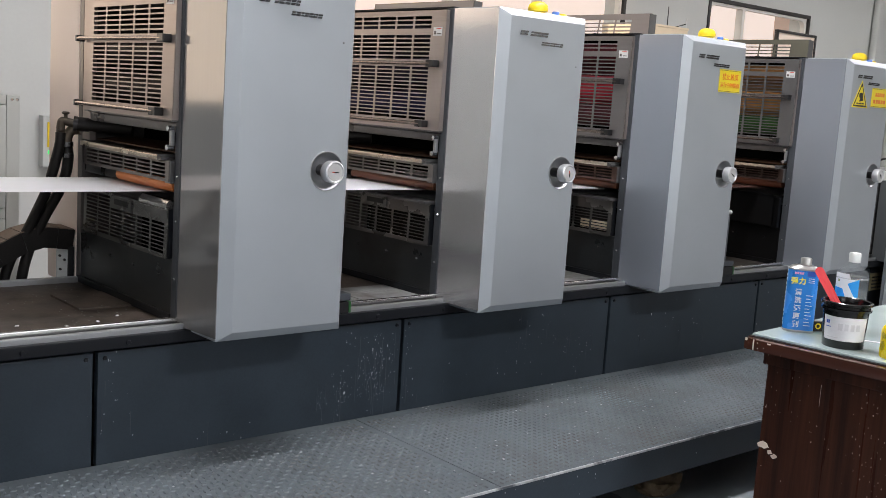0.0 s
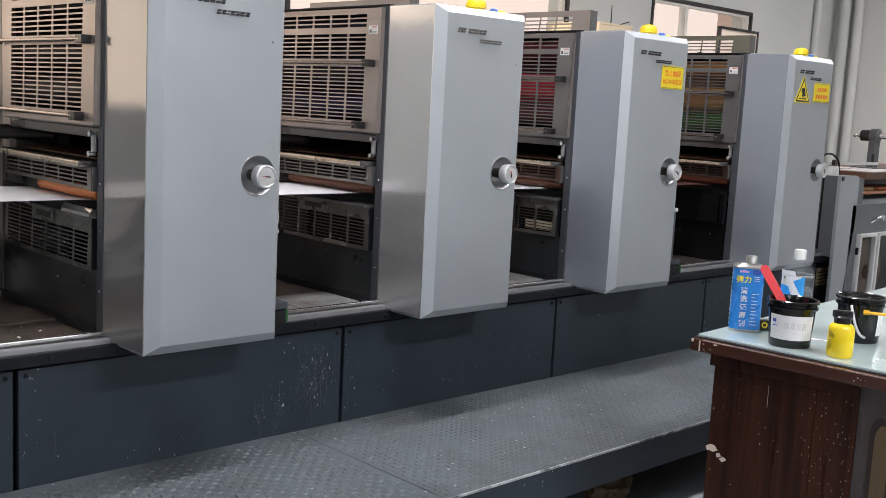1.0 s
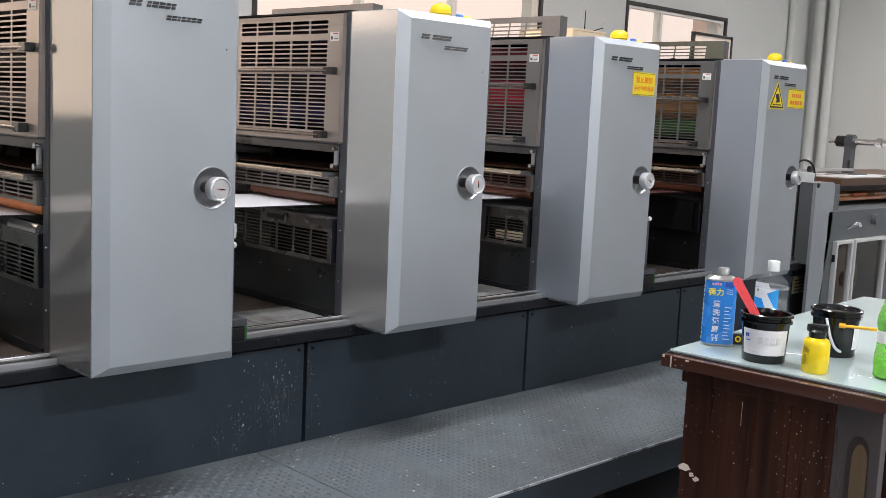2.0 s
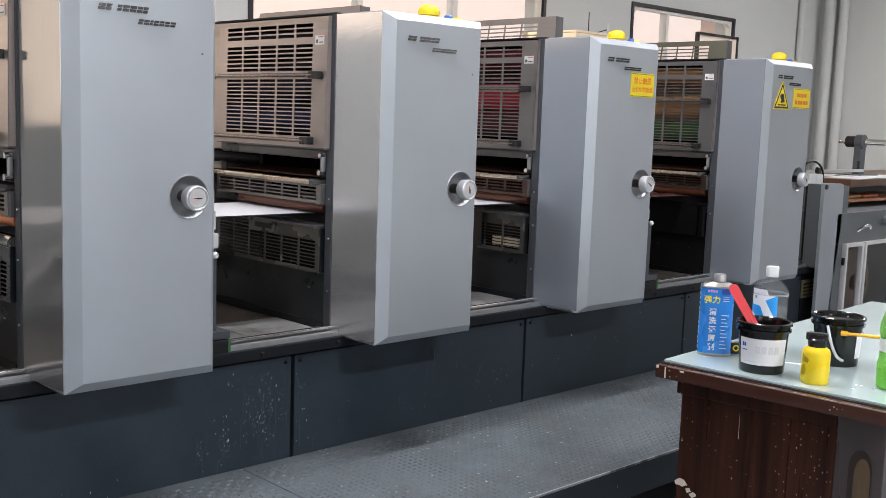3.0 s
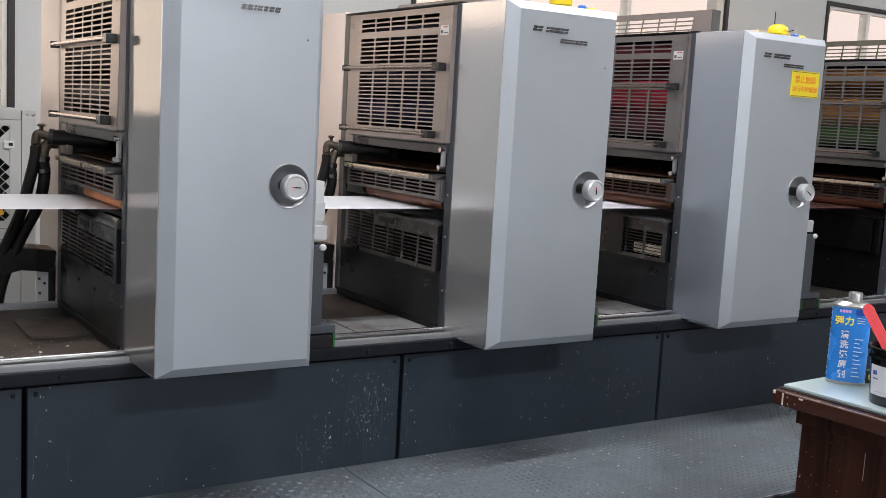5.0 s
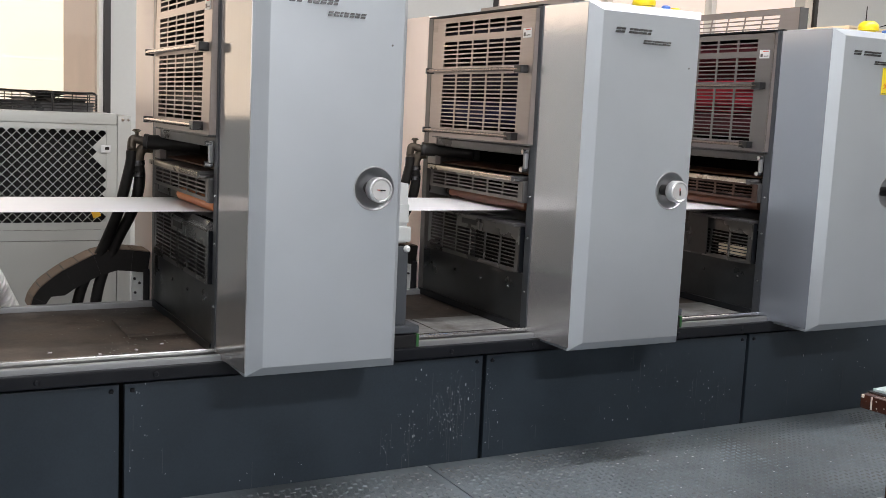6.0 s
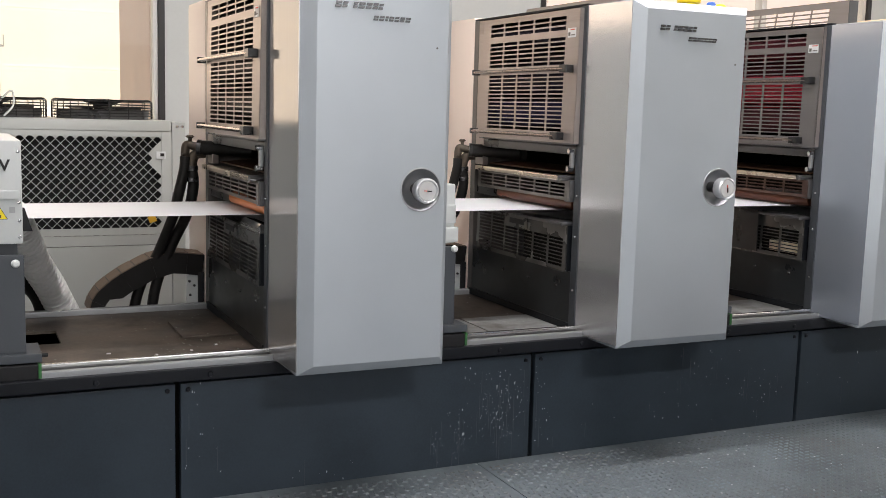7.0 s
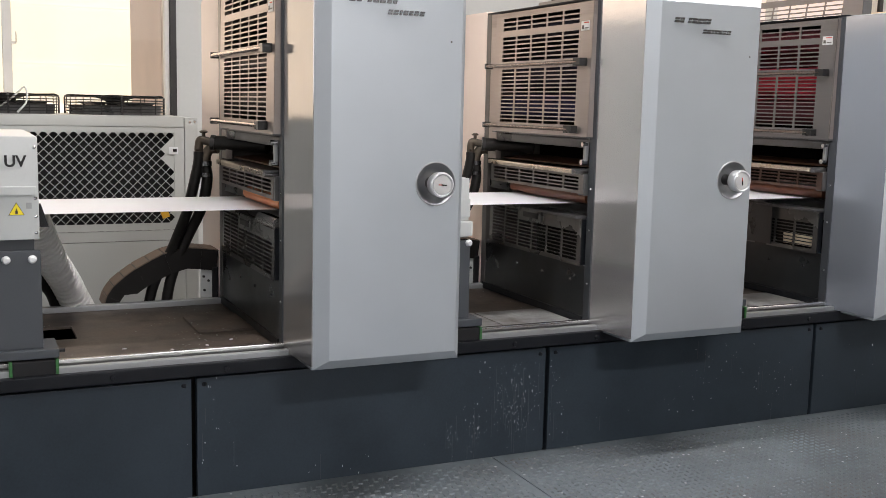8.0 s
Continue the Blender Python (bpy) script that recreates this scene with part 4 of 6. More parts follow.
def uv_dryer(xr, w, ztop, depth, full):
    d = thing("curing_unit", (xr - w / 2, 0.4, 0.64), "light grey lamp housing on a slate bracket clamped to the rail", "curing unit", "curing units")
    xl = xr - w
    zb = 0.958 if full else 0.925
    h = part("housing", box(B(), xl, xr, 0.20, 0.20 + depth, zb, ztop, 0.006), M_GREYBOX, d, "light grey enamelled lamp housing", smooth=30)
    if full:
        part("ridge", box(B(), xl, xr - 0.006, 0.192, 0.20, 1.068, 1.090, 0.003), M_GREYBOX, h)
        lettering("lettering", "UV", 0.038, (xr - 0.052, 0.1990, 1.150), (90, 0, 0), M_BLACKP, h, "black raised letters", weight=0.0011)
        tri = part("warning_triangle", lathe(B(), [(0.0, 0.0006), (0.0215, 0.0006), (0.0215, 0.0)], (xr - 0.052, 0.200, 1.030), "-Y", 3), M_BLACKP, h, "black and yellow warning triangle")
        tri.data.transform(Matrix.Translation((tri_c := Vector((xr - 0.052, 0.2, 1.030)) - BASES[tri.name])) @ Matrix.Rotation(radians(-90), 4, "Y") @ Matrix.Translation(-tri_c))
        tin = part("triangle_field", lathe(B(), [(0.0, 0.0016), (0.0190, 0.0016), (0.0190, 0.0006)], (xr - 0.052, 0.200, 1.030), "-Y", 3), M_SIGN_Y, h)
        tin.data.transform(Matrix.Translation(tri_c) @ Matrix.Rotation(radians(-90), 4, "Y") @ Matrix.Translation(-tri_c))
        part("triangle_mark", box(B(), xr - 0.0550, xr - 0.0490, 0.1974, 0.1984, 1.023, 1.031), M_BRASS, h)
        part("triangle_mark", box(B(), xr - 0.0530, xr - 0.0510, 0.1974, 0.1984, 1.031, 1.036), M_BLACKP, h)
        part("plate", box(B(), xr - 0.030, xr - 0.017, 0.1985, 0.20, 1.035, 1.050), plain("dull_tag", (0.36, 0.37, 0.37), 0.5), h)
        for bz in (1.185, 1.060, 1.015, 0.975):
            part("screw", lathe(B(), [(0.0, 0.003), (0.003, 0.002), (0.0045, 0.0)], (xr - 0.008, 0.20, bz), "-Y", 8), M_CHROME, h, smooth=40)
        part("roller_bracket", hexa(B(), [(xr, 0.32, 1.035), (xr + 0.012, 0.32, 1.035), (xr + 0.030, 0.32, 0.975), (xr, 0.32, 0.975), (xr, 0.335, 1.035), (xr + 0.012, 0.335, 1.035), (xr + 0.030, 0.335, 0.975), (xr, 0.335, 0.975)]), M_BLACK, d)
    else:
        if ztop > 1.0:
            part("ridge", box(B(), xl, xr + 0.001, 0.194, 0.20, 0.985, 1.040, 0.003), M_GREYBOX, h)
            part("ridge", box(B(), xl, xr + 0.008, 0.188, 0.24, 0.930, 0.975, 0.006), M_GREYBOX, h)
    part("neck", box(B(), xl + 0.01, xr - 0.012, 0.23, 0.50, 0.925, zb), M_SLATE2, d)
    p = part("bracket_plate", box(B(), xl, xr, 0.186, 0.202, 0.686, 0.932 if full else 0.918, 0.003), M_SLATE2, d, "slate bracket plate")
    for bx in ((xr - 0.020, xr - 0.080) if full else (xr - 0.006,)):
        part("bolt", lathe(B(), [(0.0, 0.010), (0.006, 0.010), (0.0095, 0.006), (0.0105, 0.0)], (bx, 0.186, 0.911), "-Y", 16), M_WHITE, p, "white capped bolt", smooth=40)
    part("column", box(B(), xl + 0.02, xr - 0.01, 0.202, 0.90, 0.686, 0.74), M_SLATE2, d)
    f = part("foot_plate", box(B(), xl, xr + 0.035, 0.165, 0.30, 0.664, 0.686, 0.003), M_SLATE2, d)
    part("pin", cyl(B(), (xr + 0.035, 0.21, 0.672), (xr + 0.052, 0.21, 0.672), 0.005, seg=10), M_BLACK, f)
    s = part("slide_block", box(B(), xr - 0.075, xr + 0.025, 0.160, 0.225, 0.622, 0.660, 0.003), M_BLACK, d, "black slide block with green end caps")
    part("end_cap", box(B(), xr + 0.025, xr + 0.033, 0.158, 0.227, 0.624, 0.662, 0.002), M_GREEN, s)
    part("end_cap", box(B(), xr - 0.083, xr - 0.075, 0.158, 0.227, 0.624, 0.662, 0.002), M_GREEN, s)
    return d


uv_dryer(-0.640, 0.30, 1.212, 0.55, True)
for dx, top in ((0.541, 1.100), (1.536, 1.100), (2.699, 0.972)):
    uv_dryer(dx, 0.107, top, 0.45, False)

# ---- hoses, duct and cable chain behind the press ----
M_DUCT = mat("silver_duct", (0.84, 0.835, 0.82), 0.40, 0.25, vary=0.12, scale=10, fine=80)
DUCT = [(-0.665, 0.66, 1.01), (-0.622, 0.74, 0.945), (-0.575, 0.84, 0.826), (-0.505, 0.96, 0.690), (-0.440, 1.06, 0.50), (-0.40, 1.14, 0.0)]
duct = thing("flexible_duct", (-0.40, 1.14, 0.0), "ribbed silver flexible duct under the lamp housing", "duct")
part("ribs", tube(B(), DUCT, 0.0405, 20, (0.0078, 50)), M_DUCT, duct, "bright silver ribs")
# inner tube added to paint the shade of the grooves
part("liner", tube(B(), DUCT, 0.0345, 20), plain("duct_groove_shade", (0.025, 0.025, 0.025), 0.7), duct, "dark inner tube that paints the shade between the ribs", 60)
DRAIN = [(-0.74, 0.72, 0.95), (-0.67, 0.84, 0.84), (-0.604, 0.95, 0.745), (-0.546, 1.00, 0.655), (-0.50, 1.10, 0.40), (-0.49, 1.18, 0.02)]
M_HOSE = mat("grimy_black_hose", (0.010, 0.009, 0.0085), 0.5, 0.0, spec=0.25, vary=0.4, scale=14, bump=0.15)

single("drain_hose", tube(B(), DRAIN, 0.024, 12), M_HOSE, "black drain hose running down beside the silver duct", "hose", smooth=60)


def hoses(ux, label):
    h = thing("coolant_hose", (ux, 1.0, 0.64), label, "hose", "coolant hoses")
    part("pipe", tube(B(), [(ux + 0.10, 0.80, 1.163), (ux + 0.02, 0.86, 1.170), (ux - 0.050, 0.90, 1.170)], 0.024, 14), M_HOSE, h, "black insulated pipe", smooth=60)
    part("sleeve", cyl(B(), (ux - 0.050, 0.90, 1.170), (ux - 0.062, 0.905, 1.171), 0.026, seg=16), M_BLACKP, h, smooth=40)
    part("elbow", tube(B(), [(ux - 0.045, 0.90, 1.171), (ux - 0.070, 0.912, 1.174), (ux - 0.092, 0.922, 1.178), (ux - 0.098, 0.922, 1.158), (ux - 0.098, 0.922, 1.138)], 0.014, 12), M_BRASS, h, "tarnished brass elbow", smooth=60)
    part("elbow", tube(B(), [(ux - 0.040, 0.90, 1.152), (ux - 0.062, 0.915, 1.149), (ux - 0.075, 0.92, 1.128), (ux - 0.077, 0.92, 1.090)], 0.017, 12), M_BRASS, h, smooth=60)
    part("clamp", cyl(B(), (ux - 0.077, 0.92, 1.110), (ux - 0.0765, 0.92, 1.094), 0.0205, seg=16), M_BADGE, h, "worm-drive hose clamp", smooth=40)
    part("clamp", cyl(B(), (ux - 0.0755, 0.92, 1.072), (ux - 0.075, 0.92, 1.058), 0.0205, seg=16), M_BADGE, h, smooth=40)
    part("valve_stem", cyl(B(), (ux - 0.083, 0.918, 1.180), (ux - 0.083, 0.918, 1.206), 0.006, seg=10), M_BRASS, h)
    part("valve_wheel", lathe(B(), [(0, 0), (0.009, 0), (0.015, 0.004), (0.009, 0.009), (0, 0.009)], (ux - 0.083, 0.918, 1.201), "Z", 6), M_BRASS, h)
    part("drain_cock", cyl(B(), (ux - 0.092, 0.914, 1.148), (ux - 0.112, 0.908, 1.146), 0.005, seg=8), M_BRASS, h)
    part("hose", tube(B(), [(ux - 0.098, 0.92, 1.140), (ux - 0.101, 0.92, 1.10), (ux - 0.121, 0.93, 1.004), (ux - 0.133, 0.95, 0.940), (ux - 0.175, 0.985, 0.818), (ux - 0.250, 1.00, 0.645), (ux - 0.28, 1.02, 0.30), (ux - 0.29, 1.04, 0.02)], 0.0175, 12), M_HOSE, h, smooth=60)
    part("hose", tube(B(), [(ux - 0.077, 0.92, 1.095), (ux - 0.072, 0.92, 1.058), (ux - 0.077, 0.925, 1.004), (ux - 0.090, 0.95, 0.940), (ux - 0.140, 0.985, 0.818), (ux - 0.193, 1.00, 0.645), (ux - 0.21, 1.02, 0.30), (ux - 0.22, 1.04, 0.02)], 0.0180, 12), M_HOSE, h, smooth=60)
    return h


for ux in UNIT_X[:3]:
    hoses(ux, "pair of black coolant hoses with tarnished brass valve")


M_CHAINLID = mat("dusty_chain_lid", (0.145, 0.103, 0.075), 0.7, 0.0, vary=0.4, scale=20, fine=120)


def cable_chain(ux):
    top = [(-0.024, 0.803), (-0.080, 0.810), (-0.138, 0.814), (-0.205, 0.797), (-0.252, 0.774), (-0.296, 0.751), (-0.335, 0.724), (-0.368, 0.696), (-0.390, 0.664), (-0.400, 0.630)]
    c = thing("cable_chain", (ux - 0.2, 0.98, 0.64), "dusty black plastic cable chain arching down behind the rail", "cable chain", "cable chains")
    line = [Vector((ux + x, 0, z)) for x, z in top]
    inner = []
    for k, p in enumerate(line):
        d = (line[min(k + 1, len(line) - 1)] - line[max(k - 1, 0)]).normalized()
        inner.append(p + Vector((-d.z, 0, d.x)) * (0.070 if k < 7 else 0.045))
    for k in range(len(line) - 1):
        y0, y1 = 0.972 + 0.003 * (k % 2), 1.100 - 0.003 * (k % 2)
        q = [line[k], line[k + 1], inner[k + 1], inner[k]]
        link = part("link", hexa(B(), [(p.x, y0, p.z) for p in q] + [(p.x, y1, p.z) for p in q]), M_HOSE, c)
        d = (line[k + 1] - line[k]).normalized()
        n = Vector((d.z, 0, -d.x)) * 0.003
        q = [line[k] + n + d * 0.002, line[k + 1] + n - d * 0.002, line[k + 1] - d * 0.002, line[k] + d * 0.002]
        part("link_lid", hexa(B(), [(p.x, y0 + 0.004, p.z) for p in q] + [(p.x, y1 - 0.004, p.z) for p in q]), M_CHAINLID, link)
    plate_ = part("anchor", box(B(), ux - 0.084, ux - 0.046, 0.978, 0.984, 0.640, 0.738, 0.002), M_GREYBOX, c, "pale anchor plate with dark bolts")
    for bx, bz in ((-0.074, 0.715), (-0.058, 0.700), (-0.072, 0.668)):
        part("bolt", lathe(B(), [(0.0, 0.006), (0.004, 0.006), (0.005, 0.0)], (ux + bx, 0.978, bz), "-Y", 8), M_BLACKP, plate_, smooth=40)
    part("anchor_block", box(B(), ux - 0.046, ux - 0.026, 0.970, 1.06, 0.628, 0.745, 0.003), M_BLACK, c)
    return c


for ux in UNIT_X[:2]:
    cable_chain(ux)

# ---- chiller ----
CY = 1.90
M_TAG = plain("orange_yellow_tag", (0.72, 0.40, 0.03), 0.5)
M_CHILLER = mat("grey_cabinet_enamel", (0.470, 0.488, 0.466), 0.45, 0.0, vary=0.06, scale=3, fine=200, dark=(0.44, 0.455, 0.43), dark_at=(0.62, 0.85))
ch = thing("chiller", (-0.6, 2.2, 0.0), "light grey industrial chiller with diamond-punched door and two roof fans", "chiller")
cx0, cx1, cz = -1.85, 0.096, 1.2387
part("body", box(B(), cx0, 0.042, CY + 0.25, 2.50, 0.0, cz - 0.05, 0.004), M_INSIDE, ch)
part("roof", box(B(), cx0 - 0.004, 0.042, CY - 0.004, 2.51, cz - 0.045, cz, 0.006), M_CHILLER, ch, smooth=30)
part("corner_panel", box(B(), 0.0455, cx1 + 0.004, CY, CY + 0.60, 0.0, cz - 0.006, 0.003), M_CHILLER, ch)
HX0, HX1, HZ0, HZ1, HP = -0.640, -0.002, 0.788, 1.173, 0.0380
door = part("door", box(B(), HX1 + 0.004, 0.0435, CY, CY + 0.012, 0.766, cz - 0.0452, 0.002), M_CHILLER, ch, "grey door with a field of diamond holes")
part("door_rail", box(B(), -0.95, HX1 + 0.004, CY, CY + 0.012, HZ1 - 0.003, cz - 0.0452), M_CHILLER, door)
part("door_rail", box(B(), -0.95, HX1 + 0.004, CY, CY + 0.012, 0.766, HZ0 + 0.006), M_CHILLER, door)
part("door_rail", box(B(), -0.95, HX0 - 0.004, CY, CY + 0.012, HZ0 + 0.006, HZ1 - 0.003), M_CHILLER, door)
for a, b in ((cx0, -1.0), (-0.995, -0.956)):
    part("door_panel", box(B(), a, b, CY, CY + 0.012, 0.766, cz - 0.0452, 0.002), M_CHILLER, ch)
for a, b in ((0.722, 0.7635), (0.05, 0.7195)):
    part("lower_panel", box(B(), cx0, 0.0435, CY, CY + 0.012, a, b, 0.002), M_CHILLER, ch)
part("seam_backing", box(B(), cx0, 0.0435, CY + 0.0123, CY + 0.016, 0.712, 0.772), M_FRAME_FAR, ch)
part("plinth", box(B(), cx0, 0.0435, CY + 0.01, CY + 0.03, 0.0, 0.05), M_FRAME, ch)
bm = B()
nx, nz = int((HX1 - HX0) / HP) + 1, int((HZ1 - HZ0) / HP) + 1
for i in range(-1, 2 * nx + 1):
    for j in range(-1, 2 * nz + 1):
        if (i + j) % 2:
            continue
        x, z = HX1 - 0.012 - i * HP / 2, HZ1 - 0.014 - j * HP / 2
        if x < HX0 - HP / 2 or z < HZ0 - HP / 2:
            continue
        ragged = i in (0, 1) and (j < 7 and not (i == 1 and j == 1)) and not (i == 0 and j == 0)
        ragged = ragged or i < 0 or j < 0 or z < HZ0 + HP * 0.25
        o, h = HP / 2, HP / 2 * (0.0 if ragged else 0.925)
        ring = [(o, 0), (0, o), (-o, 0), (0, -o)]
        out = [bm.verts.new((x + a, CY + 0.004, z + b)) for a, b in ring]
        if h:
            mid = [bm.verts.new((x + a * h / o, CY + 0.004, z + b * h / o)) for a, b in ring]
            dep = [bm.verts.new((x + a * h / o, CY + 0.008, z + b * h / o)) for a, b in ring]
            for k in range(4):
                l = (k + 1) % 4
                bm.faces.new((out[k], out[l], mid[l], mid[k]))
                bm.faces.new((mid[k], mid[l], dep[l], dep[k]))
        else:
            bm.faces.new(out)
# added black sheet that gives the punched holes their shade
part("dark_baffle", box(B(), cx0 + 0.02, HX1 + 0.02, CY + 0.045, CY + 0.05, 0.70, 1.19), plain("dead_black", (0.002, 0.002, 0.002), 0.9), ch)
part("punched_sheet", bm, M_CHILLER, door, "sheet punched with diamond holes")
part("door_latch", box(B(), -0.020, 0.018, CY - 0.004, CY, 1.081, 1.111, 0.002), M_WHITE, door)
part("latch_slot", box(B(), -0.004, 0.012, CY - 0.006, CY - 0.004, 1.092, 1.104), M_BLACKP, door)
part("tag", hexa(B(), [(-0.058, CY - 0.003, 0.838), (-0.048, CY - 0.003, 0.812), (-0.019, CY - 0.003, 0.822), (-0.028, CY - 0.003, 0.848), (-0.058, CY - 0.001, 0.838), (-0.048, CY - 0.001, 0.812), (-0.019, CY - 0.001, 0.822), (-0.028, CY - 0.001, 0.848)]), M_TAG, door, "yellow paper tag")
for sx in (0.067, 0.088):
    part("screw", lathe(B(), [(0.0, 0.004), (0.005, 0.003), (0.007, 0.0)], (sx, CY, 1.216), "-Y", 10), M_CHROME, ch, smooth=40)


def fan(fx, fy):
    f = thing("roof_fan", (fx, fy, cz), "black wire-caged roof fan on the chiller", "fan", "roof fans")
    R = 0.203
    bm = B()

    def ring(r, z, t=0.0022):
        pts = [(fx + r * math.cos(a), fy + r * math.sin(a), z) for a in [2 * math.pi * i / 32 for i in range(33)]]
        for p, q in zip(pts, pts[1:]):
            cyl(bm, p, q, t, seg=5)

    for k in range(6):
        ring(R, cz + 0.014 + k * 0.0115)
    for k, r in enumerate((0.17, 0.14, 0.11, 0.08)):
        ring(r, cz + 0.079 - k * 0.001)
    for i in range(16):
        a = 2 * math.pi * i / 16
        c, s = math.cos(a), math.sin(a)
        pts = [(R, 0.002), (R, 0.070), (R - 0.012, 0.079), (0.05, 0.075)]
        t = 0.0045 if i % 4 == 0 else 0.0022
        for (r0, z0), (r1, z1) in zip(pts, pts[1:]):
            cyl(bm, (fx + r0 * c, fy + r0 * s, cz + z0), (fx + r1 * c, fy + r1 * s, cz + z1), t, seg=6)
    part("cage", bm, M_BLACKP, f)
    part("base_ring", lathe(B(), [(0.176, 0.0), (0.186, 0.0), (0.190, 0.036), (0.184, 0.036), (0.176, 0.0)], (fx, fy, cz + 0.0005), "Z", 32), M_GUARD_DARK, f, smooth=40)
    part("motor", lathe(B(), [(0.0, 0.040), (0.035, 0.040), (0.040, 0.058), (0.085, 0.072), (0.082, 0.079), (0.0, 0.084)], (fx, fy, cz), "Z", 24), M_BLACK, f, smooth=40)
    for i in range(5):
        a = 2 * math.pi * i / 5
        c, s = math.cos(a), math.sin(a)
        part("blade", hexa(B(), [(fx + 0.05 * c, fy + 0.05 * s, cz + 0.036), (fx + 0.155 * c - 0.04 * s, fy + 0.155 * s + 0.04 * c, cz + 0.024), (fx + 0.155 * c + 0.05 * s, fy + 0.155 * s - 0.05 * c, cz + 0.050), (fx + 0.05 * c + 0.03 * s, fy + 0.05 * s - 0.03 * c, cz + 0.05),
                                 (fx + 0.05 * c, fy + 0.05 * s, cz + 0.039), (fx + 0.155 * c - 0.04 * s, fy + 0.155 * s + 0.04 * c, cz + 0.027), (fx + 0.155 * c + 0.05 * s, fy + 0.155 * s - 0.05 * c, cz + 0.053), (fx + 0.05 * c + 0.03 * s, fy + 0.05 * s - 0.03 * c, cz + 0.053)]), M_BLACK, f)
    return f


fan(-0.203, 2.12)
fan(-0.632, 2.12)
single("loose_cable", tube(B(), [(-0.60, 1.905, cz + 0.006), (-0.565, 1.915, cz + 0.05), (-0.57, 1.935, cz + 0.105), (-0.62, 1.93, cz + 0.06), (-0.69, 1.94, cz + 0.008)], 0.004, 8), M_WHITE, "pale loose cable draped over the roof fan", "cable", smooth=60)
wb = thing("wall_box", (0.46, 2.58, 1.0), "grey wall control box with a yellow strip and green lamp", "control box")
part("box", box(B(), 0.425, 0.520, 2.54, 2.598, 0.88, 1.13, 0.004), M_GREYBOX, wb)
part("strip", box(B(), 0.445, 0.468, 2.536, 2.54, 0.98, 1.10), M_YELLOW, wb)
part("lamp", lathe(B(), [(0, 0.004), (0.010, 0.003), (0.011, 0)], (0.459, 2.54, 0.955), "-Y", 12), glow("green_lamp", (0.03, 1.0, 0.15), 1.0), wb)

# ---- far end of the press: infeed and unwinder ----
M_ALU = plain("bright_aluminium", (0.78, 0.78, 0.78), 0.35, 0.5)
M_UNWIND = mat("unwinder_grey_paint", (0.115, 0.128, 0.138), 0.42, 0.1, vary=0.1, scale=4, fine=200)
M_BENCH = mat("brown_bench_wood", (0.090, 0.042, 0.024), 0.45, 0.0, vary=0.3, scale=4, fine=60, stretch=(0.15, 1, 1))
infeed = thing("infeed_guard", (4.1, 0.3, 0.0), "grey sheet-metal infeed guard with rounded top corners", "machine guard")
bm = B()
prof = [(4.080, 1.060), (4.270, 1.060), (4.290, 1.054), (4.300, 1.035), (4.298, 0.80), (4.285, 0.72), (4.235, 0.45), (4.205, 0.25), (4.080, 0.25)]
a = [bm.verts.new((x, 0.10, z)) for x, z in prof]
b = [bm.verts.new((x, 0.118, z)) for x, z in prof]
bm.faces.new(a)
bm.faces.new(b)
for i in range(len(prof)):
    j = (i + 1) % len(prof)
    bm.faces.new((a[i], a[j], b[j], b[i]))
part("front_plate", bm, M_SILVER, infeed)
part("side_plate", box(B(), 4.080, 4.095, 0.119, 0.192, 0.62, 1.058, 0.003), M_UNWIND, infeed)
part("back_box", box(B(), 4.275, 4.40, 0.119, 0.80, 0.0, 1.045), M_UNWIND, infeed)
part("top_cover", box(B(), 4.082, 4.29, 0.119, 0.192, 1.046, 1.058, 0.003), M_SILVER, infeed)
part("inner_panel", box(B(), 4.096, 4.28, 0.193, 0.21, 0.275, 1.045), M_FRAME, infeed)
part("lock", lathe(B(), [(0, 0.006), (0.012, 0.006), (0.014, 0)], (4.10, 0.10, 1.045), "-Y", 12), M_BLACKP, infeed)
M_PLATE = mat("dull_gold_plate", (0.34, 0.29, 0.17), 0.4, 0.6, vary=0.2, scale=20)
plate = thing("name_plate", (4.145, 0.18, 0.50), "small brass maker's plate on the press base", "sign")
part("plate", box(B(), 4.072, 4.222, 0.176, 0.1835, 0.452, 0.548, 0.001), M_PLATE, plate)
for k in range(4):
    part("line", box(B(), 4.084, 4.210 - 0.02 * (k % 2), 0.1745, 0.176, 0.464 + k * 0.019, 0.473 + k * 0.019), M_BLACKP, plate)
part("line", box(B(), 4.142, 4.148, 0.1735, 0.1745, 0.458, 0.528), M_PLATE, plate)
reg = thing("regulator", (4.0, 0.6, 1.05), "white air regulator with black hose", "regulator")
part("block", box(B(), 4.05, 4.13, 0.36, 0.42, 1.046, 1.098, 0.008), M_WHITE, reg, smooth=30)
part("gauge", lathe(B(), [(0, 0.02), (0.016, 0.02), (0.018, 0.0), (0, 0)], (4.085, 0.38, 1.118), "-Y", 20), M_BLACKP, reg, smooth=40)
part("hose", tube(B(), [(4.0, 0.40, 1.05), (3.99, 0.40, 1.14), (4.04, 0.40, 1.165), (4.12, 0.40, 1.16), (4.19, 0.40, 1.12), (4.21, 0.40, 1.05)], 0.006, 8), M_BLACK, reg, smooth=60)
part("bar", box(B(), 3.82, 4.75, 0.42, 0.45, 1.100, 1.116, 0.003), M_KNOB, reg)
part("bar_post", box(B(), 4.10, 4.13, 0.425, 0.445, 1.046, 1.100), M_KNOB, reg)
part("stud", cyl(B(), (4.70, 0.435, 1.116), (4.70, 0.435, 1.165), 0.008, seg=10), M_BLACK, reg)
